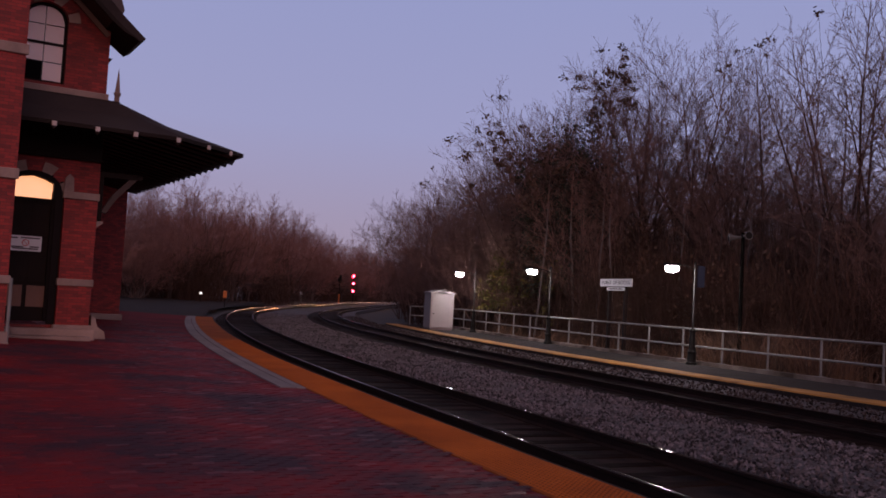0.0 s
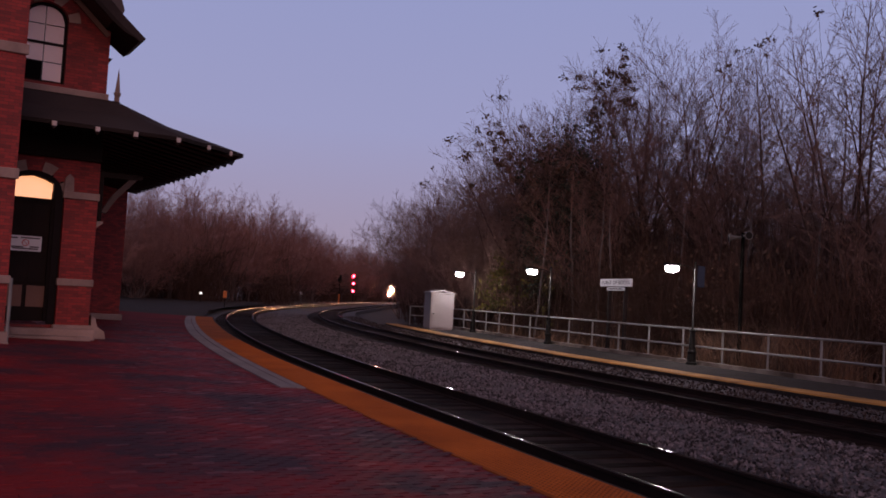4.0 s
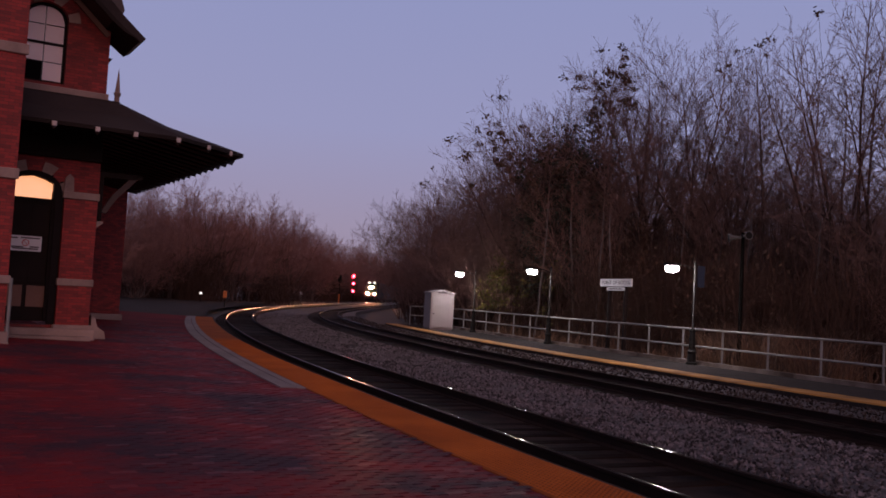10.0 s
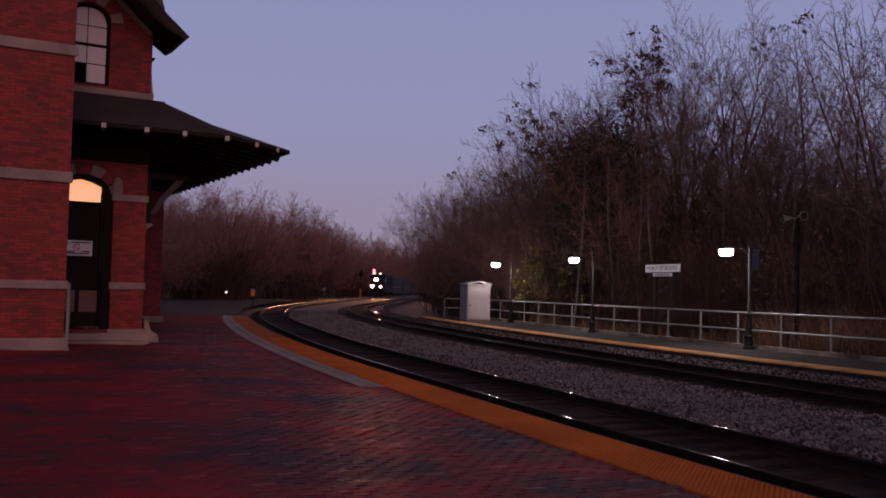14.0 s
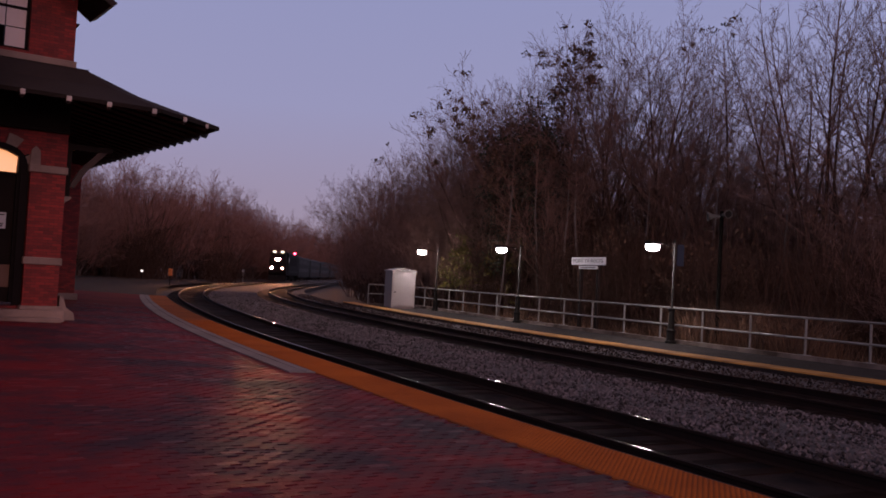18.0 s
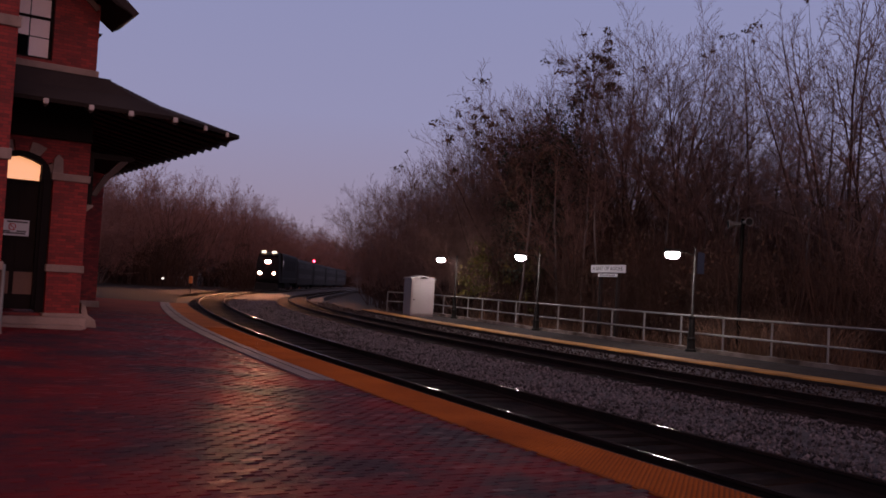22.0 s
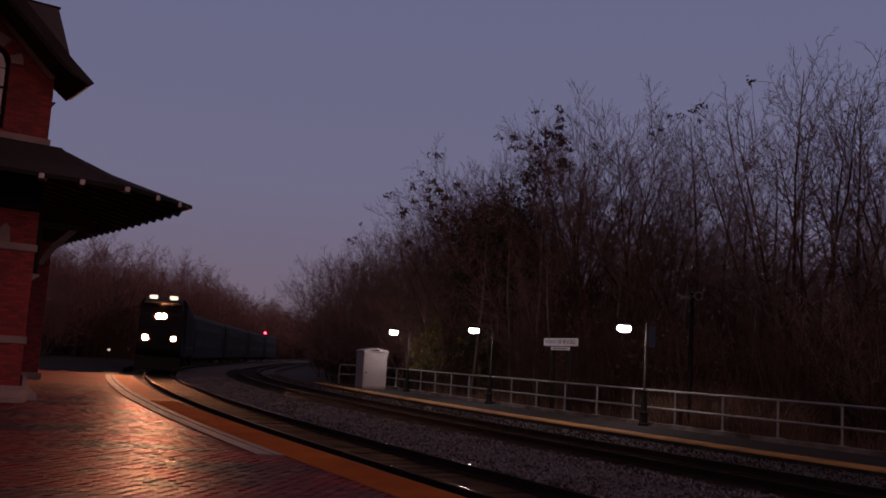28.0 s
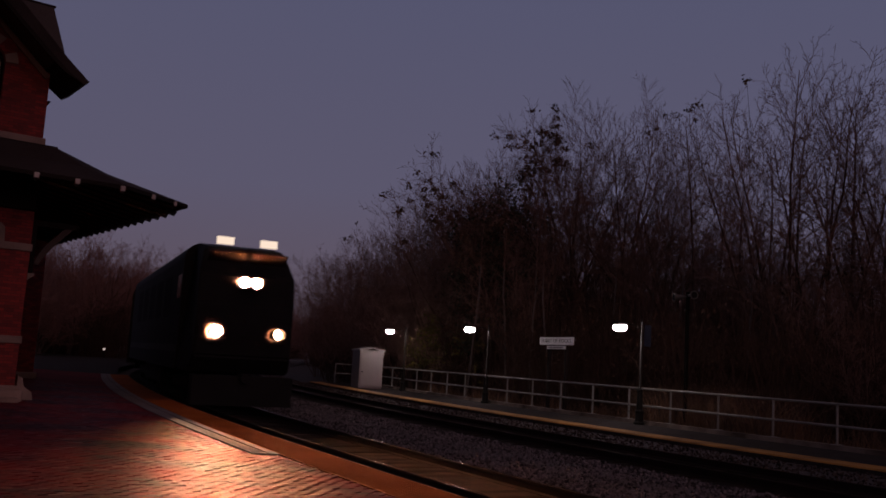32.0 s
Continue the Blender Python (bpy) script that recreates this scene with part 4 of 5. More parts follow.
def tree_mesh(seed, height=12.0, low=0.28, limbs=5, lean=(6, 42), ratio=(0.36, 0.50, 0.46), gaps=(0.38, 0.20, 0.135), angle=50.0, lift=0.03, fine=0.0068, thick=0.0105, bend=0.055, dome=0.0, taper=(0.32, 0.40)):
    """Limbs part low on the trunk and bow upwards; side shoots stand off each in turn, shorter towards its tip, down to fine twigs."""
    rng = np.random.default_rng(seed)
    tv, tf, cv, cf = [], [], [], []

    def axis(start, way, length, radius, order):
        steps = (9, 6, 4, 2)[min(order, 3)]
        pts, way = [np.array(start, float)], np.array(way, float) / np.linalg.norm(way)
        for _ in range(steps):
            way = way + rng.normal(0, bend * (1 + 0.5 * order), 3) + (0, 0, lift)
            way /= np.linalg.norm(way)
            pts.append(pts[-1] + way * length / steps)
        end = max(fine * 0.6, radius * 0.16)
        radii = [max(fine * 0.5, radius + (end - radius) * (i / steps) ** 0.8) for i in range(steps + 1)]
        cut = sum(1 for r in radii if r > 0.026)
        if cut > 1:
            limb(tv, tf, pts[:cut], radii[:cut], 6 if radius > 0.06 else 4)
        if cut < steps + 1:
            limb(cv, cf, pts[max(0, cut - 1):], radii[max(0, cut - 1):], 3)
        if order > 2:
            return
        turn = rng.uniform(0, 6.28)
        t = 0.16 + 0.1 * rng.random() if order else 0.22
        while t < 0.985:
            k = min(steps - 1, int(t * steps))
            f = t * steps - k
            at, along_it = pts[k] + (pts[k + 1] - pts[k]) * f, pts[k + 1] - pts[k]
            along_it = along_it / np.linalg.norm(along_it)
            side = np.cross(along_it, (0.37, 0.89, 0.26))
            side /= np.linalg.norm(side)
            up = np.cross(side, along_it)
            turn += 2.4 + rng.normal(0, 0.5)
            q = radians(angle * rng.uniform(0.7, 1.2) * (1.15 - 0.45 * t))
            d = along_it * math.cos(q) + (side * math.cos(turn) + up * math.sin(turn)) * math.sin(q)
            size = length * ratio[order] * (1 - taper[min(order, 1)] * t) * rng.uniform(0.55, 1.15)
            if size > 0.12:
                axis(at, d, size, max(fine, min(radii[k] * 0.62, size * 0.011 + fine * 0.6)), order + 1)
            t += gaps[order] / length * rng.uniform(0.6, 1.4) * (1.25 - 0.5 * t)

    base = np.array((0.0, 0.0, -0.1))
    if low > 0.1:
        trunk = wander(rng, base, (rng.normal(0, 0.03), rng.normal(0, 0.03), 1.0), height * low, 5, 0.03, 0.02)
        limb(tv, tf, trunk, [height * thick * (1 - 0.05 * i) for i in range(6)], 7)
        base = trunk[-1]
    start = rng.uniform(0, 6.28)
    for k in range(limbs):
        q = radians(lean[0] + (lean[1] - lean[0]) * (k / max(1, limbs - 1)) * rng.uniform(0.8, 1.1))
        a = start + 2.4 * k + rng.normal(0, 0.2)
        way = (math.cos(a) * math.sin(q), math.sin(a) * math.sin(q), math.cos(q))
        foot = base + (0.35 * math.cos(a), 0.35 * math.sin(a), 0) if low <= 0.1 else base - (0, 0, rng.uniform(0, 0.05) * height)
        size = (height - base[2]) * (0.86 - 0.10 * math.sin(q)) * rng.uniform(0.88, 1.0)
        if dome:
            size = (height - base[2]) * 0.80 / math.hypot(math.cos(q), math.sin(q) / dome) * rng.uniform(0.94, 1.0)
        axis(foot, way, size, height * thick * (0.80 if limbs < 3 else 0.56), 0)
    return tv, tf, cv, cf


def limb(verts, faces, pts, radii, sides):
    """A bar through pts with a radius at each."""
    n0, n = len(verts), len(pts)
    ring_at = [(math.cos(2 * math.pi * k / sides), math.sin(2 * math.pi * k / sides)) for k in range(sides)]
    a = None
    for i, p in enumerate(pts):
        way = pts[min(i + 1, n - 1)] - pts[max(i - 1, 0)]
        way = way / (np.linalg.norm(way) + 1e-9)
        a = np.cross(way, (0.31, 0.95, 0.05)) if a is None else a - way * a.dot(way)
        a = a / (np.linalg.norm(a) + 1e-9)
        b = np.cross(a, way)
        verts.extend(p + radii[i] * (c * a + s * b) for c, s in ring_at)
    for i in range(n - 1):
        for k in range(sides):
            q, w = n0 + i * sides + k, n0 + i * sides + (k + 1) % sides
            faces.append((q, w, w + sides, q + sides))


def leaf_cluster(rng, centre, size, count):
    v, f = [], []
    for _ in range(count):
        c = np.array(centre) + rng.normal(0, size, 3) * (1, 1, 0.8)
        a, b = rng.normal(0, 1, 3), rng.normal(0, 1, 3)
        a, b = a / np.linalg.norm(a) * rng.uniform(.05, .11), b / np.linalg.norm(b) * rng.uniform(.05, .11)
        n = len(v)
        v += [c - a, c + b * 0.7, c + a, c - b * 0.7]
        f.append((n, n + 1, n + 2, n + 3))
    return v, f


def plant(meshes):
    def put(x, y, h, rz, which, z=-0.42):
        src, tall = meshes[which % len(meshes)]
        m = pose(x, y, z, 0, 0, rz) @ Matrix.Scale(h / tall, 4)
        if not src.get("planted"):
            src["planted"] = 1
            src.matrix_basis = m
            return src
        made = copy_thing(src, pose(x, y, z, 0, 0, rz))
        made.scale = (h / tall,) * 3
        return made
    return put


def make_tree(seed, tall, label, bark, group, leaves=0, twig=None, **kw):
    t = thing("bare_tree", Matrix(), label, "tree", group)
    tv, tf, cv, cf = tree_mesh(seed, tall, **kw)
    raw("trunk", tv, tf, bark, t)
    raw("crown", cv, cf, twig or TWIG, t)
    top = float(np.percentile([v[2] for v in cv], 99.6))
    if leaves:
        r2, v, f = np.random.default_rng(seed), [], []
        tops = [q for q in cv if q[2] > top * 0.70 + 0.9 * q[0]]
        for _ in range(leaves):
            a, b = leaf_cluster(r2, tops[r2.integers(len(tops))], 0.10, 20)
            f += [tuple(i + len(v) for i in q) for q in b]
            v += a
        raw("clinging_leaves", v, f, LEAF_BROWN, t)
    return t, float(top)


def build_trees():
    g1, g2 = "bare trees behind the far platform", "bare trees beyond the parking lot"
    ROUND, WIDE, LEAFY, SLIM, FORKED, BUSHY, PALE, DOMED = range(8)
    near = [make_tree(46, 14, "tall bare tree with a fine rounded twig crown", BARK, g1, low=0.30, limbs=7, lean=(4, 50)),
            make_tree(48, 14, "wide bare tree with limbs fanning into a rounded crown", BARK, g1, low=0.24, limbs=8, lean=(6, 58)),
            make_tree(60, 14, "bare tree with brown leaves clinging to its crown", BARK, g1, low=0.24, limbs=7, lean=(5, 52), leaves=110),
            make_tree(43, 13, "slim bare tree with a straight leader and short side limbs", BARK, g1, low=0.2, limbs=1, lean=(1, 1), ratio=(0.25, 0.46, 0.46), gaps=(0.20, 0.18, 0.12), bend=0.03, lift=0.06, thick=0.0085),
            make_tree(13, 14, "tall forked bare tree with bowed stems and sparse twigs", BARK, g1, low=0.14, limbs=4, lean=(3, 26), ratio=(0.34, 0.46, 0.45), gaps=(0.44, 0.24, 0.152), thick=0.0110, angle=46),
            make_tree(51, 10, "low bare tree with many slender stems", BARK, g1, low=0.0, limbs=10, lean=(3, 40), ratio=(0.34, 0.48, 0.46), gaps=(0.36, 0.20, 0.13), thick=0.0070),
            make_tree(77, 10, "pale slender sapling with a thin crown", BARK_PALE, g1, low=0.5, limbs=1, lean=(2, 2), ratio=(0.34, 0.45, 0.45), gaps=(0.3, 0.22, 0.15), bend=0.03, thick=0.0052),
            make_tree(91, 15, "tall bare tree with a broad domed crown of fine twigs", BARK, g1, low=0.34, limbs=11, lean=(3, 64), ratio=(0.31, 0.50, 0.48), gaps=(0.42, 0.19, 0.115), lift=0.012, fine=0.0062, angle=38, thick=0.0095, dome=0.62, taper=(0.05, 0.20))]
    put = plant(near)
    rng = random.Random(5)
    FRONT = [(9.44, 44.0, 15.6, DOMED), (11.83, 42.38, 15.5, DOMED), (7.07, 45.45, 14.9, LEAFY), (5.43, 46.69, 13.5, DOMED), (3.82, 47.85, 11.9, ROUND), (2.26, 51.95, 9.5, BUSHY), (0.88, 55.99, 8.4, BUSHY), (-0.84, 61.99, 10.9, SLIM), (-1.8, 69.98, 10.0, BUSHY), (13.2, 41.2, 13.6, DOMED), (13.34, 37.71, 13.7, SLIM), (15.41, 40.15, 12.5, SLIM), (14.91, 37.12, 12.7, SLIM), (14.81, 33.91, 13.8, FORKED), (15.31, 32.58, 14.4, FORKED), (16.33, 32.08, 13.1, FORKED), (17.48, 32.61, 13.7, SLIM), (17.21, 30.48, 12.6, FORKED), (18.59, 30.83, 12.6, FORKED), (19.56, 30.22, 12.1, FORKED)]
    SECOND = [(1.82, 59.97, 9.1, BUSHY), (3.78, 55.87, 10.3, BUSHY), (5.43, 53.73, 11.1, BUSHY), (7.11, 51.51, 11.5, BUSHY), (9.88, 52.07, 10.1, BUSHY), (12.74, 50.42, 9.5, BUSHY), (14.87, 47.74, 10.0, BUSHY), (15.82, 45.32, 9.7, BUSHY), (16.35, 43.0, 9.8, BUSHY), (17.49, 41.46, 8.4, BUSHY), (18.36, 39.99, 8.5, BUSHY), (19.22, 38.47, 8.9, BUSHY), (20.54, 37.78, 8.6, BUSHY), (21.44, 36.11, 8.6, BUSHY)]
    THIRD = [(2.83, 49.92, 8.0, BUSHY), (4.23, 48.82, 9.0, BUSHY), (5.98, 49.64, 9.8, BUSHY), (7.38, 47.43, 9.0, BUSHY), (8.8, 46.17, 8.3, BUSHY), (10.33, 45.85, 7.9, BUSHY), (11.56, 44.52, 8.0, BUSHY), (12.68, 43.18, 8.1, BUSHY), (13.56, 41.86, 9.1, BUSHY), (14.3, 40.55, 8.4, BUSHY), (15.29, 40.19, 8.9, BUSHY), (15.64, 37.9, 7.4, BUSHY), (16.34, 36.51, 6.8, BUSHY), (17.36, 36.03, 7.0, BUSHY), (17.97, 34.61, 7.1, BUSHY), (18.65, 33.11, 6.8, BUSHY), (19.79, 32.44, 7.0, BUSHY)]
    PALE_STEMS = [(4.54, 43.77, 10.0, PALE), (6.35, 43.03, 9.8, PALE), (7.19, 41.38, 9.8, PALE), (8.02, 40.92, 9.5, PALE), (10.3, 40.72, 9.7, PALE), (12.33, 38.05, 9.8, PALE), (11.55, 39.34, 9.1, PALE), (13.88, 34.3, 8.8, PALE)]
    CLOSERS = [(-2.34, 74.96, 9.6, BUSHY), (-1.03, 65.99, 9.4, BUSHY), (0.04, 60.0, 8.7, BUSHY), (1.83, 53.97, 9.3, BUSHY), (-3.37, 83.93, 8.7, BUSHY), (8.3, 46.4, 14.2, WIDE), (10.6, 45.2, 15.4, DOMED), (13.64, 43.93, 14.0, DOMED), (6.28, 47.59, 13.0, ROUND), (5.07, 49.74, 12.0, ROUND), (3.14, 49.9, 10.2, ROUND)]
    for x, y, h, kind in FRONT + SECOND + THIRD + CLOSERS + PALE_STEMS:
        put(x, y, h, rng.uniform(-40, 40) if kind == LEAFY else rng.uniform(0, 360), kind)
    # the wood behind them, lower, thinning out along the platform
    made = 0
    while made < 110:
        if made < 72:
            p = ring(193.0 - rng.uniform(2.5, 34), rng.uniform(20, 118))
        else:
            a, d = radians(rng.uniform(-1, 24)), rng.uniform(52, 80)
            p = Vector((d * math.sin(a), d * math.cos(a), 0))
        az, d = math.degrees(math.atan2(p.x, p.y)), math.hypot(p.x, p.y)
        made += 1
        if az > 12 and made % 3 or az > 20 and made % 2 or p.y < 24:
            continue
        rise = max(2.5, min(15.0, 3.2 + (az + 3) * 1.05)) * (rng.uniform(0.42, 0.68) if az < 9 else rng.uniform(0.25, 0.42))
        if math.hypot(CX - p.x, CY - p.y) > 190.6:
            continue
        put(p.x, p.y, min(12.5, 2.2 + d * math.tan(radians(rise))), rng.uniform(0, 360), rng.choice((ROUND, BUSHY, BUSHY)))
    # trees on the inside of the bend hide the line beyond
    for k in range(20):
        y = 62 + k * 6.8
        edge = -0.056 * y + 2.4
        put(edge + rng.uniform(3.2, 8.5), y + rng.uniform(-3, 3), rng.uniform(6.5, 10.0) + y * 0.012, rng.uniform(0, 360), rng.choice((ROUND, BUSHY, BUSHY)))
    # beyond the parking lot
    far = [make_tree(31, 14, "bare tree with a dense rounded crown of twigs", BARK_FAR, g2, low=0.16, limbs=9, lean=(4, 66), fine=0.013, gaps=(0.45, 0.25, 0.18), twig=TWIG_FAR),
           make_tree(32, 14, "broad bare tree at the edge of the asphalt", BARK_FAR, g2, low=0.13, limbs=10, lean=(6, 70), fine=0.013, gaps=(0.45, 0.25, 0.18), twig=TWIG_FAR),
           make_tree(33, 13, "bushy many-stemmed bare tree", BARK_FAR, g2, low=0.0, limbs=12, lean=(4, 58), fine=0.013, gaps=(0.4, 0.25, 0.18), thick=0.008, twig=TWIG_FAR)]
    put2 = plant(far)
    LINE_OF_TREES = [(-35.2, 88.2, 11.1), (-36.3, 98.5, 12.0), (-36.3, 105.9, 12.9), (-36.1, 112.4, 13.5), (-33.7, 117.3, 14.9), (-32.7, 123.7, 14.5), (-32.0, 134.2, 13.5), (-29.9, 141.9, 15.6), (-28.7, 152.3, 15.4), (-28.2, 169.7, 15.0), (-27.1, 193.1, 14.7), (-26.3, 228.5, 15.5), (-23.7, 263.9, 16.6), (-18.5, 299.4, 18.1), (-10.4, 309.8, 18.8)]
    for k, (x, y, h) in enumerate(LINE_OF_TREES):
        put2(x, y, h * 1.08, rng.uniform(0, 360), k)
        for j in range(5):
            f = rng.uniform(1.02, 1.25)
            put2(x * f + rng.uniform(-8, 8), y * f + rng.uniform(-4, 4), h * rng.uniform(0.8, 1.05), rng.uniform(0, 360), rng.randrange(3))
    r2 = np.random.default_rng(8)
    v, f = [], []
    for cx, cy, cz, spread, groups in ((2.9, 46.5, 2.0, 0.55, 26), (3.0, 46.8, 3.2, 0.4, 12), (5.3, 44.0, 2.2, 0.8, 12)):
        for _ in range(groups):
            c = np.array((cx, cy, cz)) + r2.normal(0, spread, 3)
            a, b = leaf_cluster(r2, c, 0.16, 22)
            f += [tuple(i + len(v) for i in q) for q in b]
            v += a
    dv, df = [], []
    for _ in range(420):
        az, d = radians(r2.uniform(6, 33)), r2.uniform(33, 46)
        c = np.array((d * math.sin(az), d * math.cos(az), abs(r2.normal(0, 2.6))))
        if math.hypot(CX - c[0], CY - c[1]) > 190.8:
            continue
        a, b = leaf_cluster(r2, c, 0.42, 20)
        df += [tuple(i + len(dv) for i in q) for q in b]
        dv += a
    iv, jf = [], []
    for n in range(900):
        k = r2.uniform(0, 1)
        x = 4.3 + 3.6 * k + r2.normal(0, 0.55)
        c = np.array((x, 46.2 - 0.8 * k + r2.normal(0, 1.0), 1.5 + (6.0 + 3.6 * math.sin(math.pi * min(1, k * 0.8 + 0.05))) * math.sqrt(r2.uniform(0, 1)) * r2.uniform(0.7, 1)))
        a, b = leaf_cluster(r2, c, 0.26, 26)
        to_v, to_f = (iv, jf) if n % 5 < 3 else (dv, df)
        to_f += [tuple(i + len(to_v) for i in q) for q in b]
        to_v += a
    tagged(raw("climbing_ivy", iv, jf, LEAF_IVY), "dark olive ivy thick over tree trunks", "vine", kind="stuff")
    for cx, cy, cz in ((12.96, 41.0, 13.7), (13.31, 40.89, 13.74), (13.57, 40.8, 13.6), (12.92, 37.86, 13.07), (13.12, 37.79, 13.25), (13.36, 37.7, 13.32), (13.19, 37.76, 12.6), (12.78, 41.58, 13.16), (12.35, 41.71, 12.95), (13.91, 34.29, 13.39), (-1.76, 61.98, 9.45), (-1.3, 61.99, 9.59), (-1.51, 61.98, 9.27), (-1.04, 61.99, 10.58), (3.31, 47.89, 10.25), (3.61, 47.86, 10.2)):
        a, b = leaf_cluster(r2, np.array((cx, cy, cz)), 0.09, 14)
        branch(dv, df, [np.array((cx, cy, cz)), np.array((cx + 0.10, cy + 0.05, cz - 0.9)), np.array((cx + 0.30, cy + 0.15, cz - 2.2))], 0.005, 0.009, 3)
        df += [tuple(i + len(dv) for i in q) for q in b]
        dv += a
    tagged(raw("withered_vines", dv, df, LEAF_BROWN), "withered vines and brown leaves hanging in the trees", "vine", kind="stuff")
    tagged(raw("leafy_bush", v, f, LEAF_GREEN), "yellow-green leafy bush behind the railing", "bush", kind="stuff")


def build_undergrowth():
    rng = np.random.default_rng(21)
    clumps = []
    for c in range(4):
        v, f = [], []
        for _ in range(40):
            st = wander(rng, (rng.normal(0, 0.8), rng.normal(0, 0.8), 0), (rng.normal(0, .25), rng.normal(0, .25), 1), rng.uniform(1.6, 5.2), 3, 0.10, 0.04)
            branch(v, f, st, 0.019, 0.007, 3)
            for _t in range(6):
                i = rng.integers(1, 3)
                tw = wander(rng, st[i], (rng.normal(0, 1), rng.normal(0, 1), 0.7), rng.uniform(0.4, 1.2), 2, 0.2, 0.05)
                branch(v, f, tw, 0.010, 0.004, 3)
        clumps.append((np.array(v), f))

    def scatter(name, spots, label, material):
        vs, fs, n = [], [], 0
        for i, (x, y, z, k) in enumerate(spots):
            v, f = clumps[i % 4]
            a = rng.uniform(0, 2 * math.pi)
            m = np.array(((math.cos(a), -math.sin(a), 0), (math.sin(a), math.cos(a), 0), (0, 0, 1))) * k
            vs.append(v @ m.T + (x, y, z))
            fs += [tuple(j + n for j in q) for q in f]
            n += len(v)
        tagged(raw(name, np.concatenate(vs), fs, material), label, "undergrowth", kind="stuff")
    spots = []
    for _ in range(430):
        s, r = rng.uniform(22, 112), 192.6 - abs(rng.normal(0, 14))
        if s > 84 and (r > 190.5 or rng.random() < 0.6) or r > 191.4:
            continue
        p = ring(r, s)
        spots.append((p.x, p.y, -0.42, rng.uniform(0.6, 1.1) * (1.0 if r > 188 else rng.uniform(0.9, 1.35))))
    for k in range(110):
        y = rng.uniform(56, 190)
        edge = -0.056 * y + 1.9
        spots.append((edge + 1.6 + abs(rng.normal(0, 4)), y, -0.42, rng.uniform(0.8, 1.4)))
    for k in range(170):
        az, d = radians(rng.uniform(9.5, 33)), rng.uniform(31, 50)
        x, y = d * math.sin(az), d * math.cos(az)
        if math.hypot(CX - x, CY - y) < 190.0 and (az < 0.36 or k % 3 == 0):
            spots.append((x, y, -0.42, rng.uniform(0.8, 1.35) * d / 40))
    scatter("undergrowth", spots, "tangled leafless brush under the trees", BRUSH)
    spots = []
    for _ in range(120):
        k = rng.random()
        y = 112 + 190 * k ** 1.3
        x = -24 - (1 - k) * 60 * rng.random() - abs(rng.normal(0, 5)) + 4 * k
        spots.append((x, y, -0.42, rng.uniform(1.5, 2.5)))
    for _ in range(26):
        spots.append((rng.uniform(-75, -20), rng.uniform(108, 125), -0.3, rng.uniform(0.9, 1.7)))
    for _ in range(26):
        spots.append((rng.uniform(-44, -15), rng.uniform(318, 336), -0.42, rng.uniform(1.8, 2.8)))
    scatter("far_undergrowth", spots, "tangled leafless brush beyond the parking lot", BRUSH)
    # dry grass behind the railing
    v, f = [], []
    tufts = [(rng.uniform(49, 90), 193.2 - abs(rng.normal(0, 1.9)), rng.uniform(0.25, 0.95)) for _ in range(60)] + [(rng.normal(77.5, 1.8), 193.1 - abs(rng.normal(0, 0.6)), 1.3) for _ in range(20)]
    for k in range(5600):
        ts, tr, tall = tufts[k % len(tufts)]
        s, r = ts + rng.normal(0, 0.35), min(193.45, tr + rng.normal(0, 0.28))
        p = np.array(ring(r, s, -0.42))
        h, w = rng.uniform(0.5, 1.5) * tall, rng.uniform(0.006, 0.016)
        a = rng.uniform(0, math.pi)
        side, lean = np.array((math.cos(a), math.sin(a), 0)) * w, np.array((rng.normal(0, .42), rng.normal(0, .42), 0)) * h
        n = len(v)
        v += [p - side, p + side, p + lean * 0.4 + (0, 0, h * 0.6) + side * 0.7, p + lean + (0, 0, h), p + lean * 0.4 + (0, 0, h * 0.6) - side * 0.7]
        f += [(n, n + 1, n + 2, n + 4), (n + 4, n + 2, n + 3)]
    tagged(raw("dry_grass", v, f, STRAW), "tall straw-coloured dead grass behind the railing", "grass", kind="stuff")


# ---- the train ----
def body_outline(w, z0, z1, r=0.45, n=5):
    pts = [(-w, z0), (w, z0)]
    pts += [(w - r + r * math.cos(a), z1 - r + r * math.sin(a)) for a in (math.pi / 2 * k / n for k in range(n + 1))]
    pts += [(-w + r - r * math.cos(a), z1 - r + r * math.sin(a)) for a in (math.pi / 2 * k / n for k in range(n, -1, -1))]
    return pts


def truck(parent, y):
    t = part("truck", box(-1.15, 1.15, y - 1.6, y + 1.6, 0.45, 0.75, 0.03), TRAIN_UNDER, parent)
    for dy in (-1.2, 1.2):
        for x in (-0.76, 0.76):
            part("wheel", tube([(x - 0.06, y + dy, 0.46), (x + 0.06, y + dy, 0.46)], [0.46, 0.44], 20), TRAIN_UNDER, t)
    return t


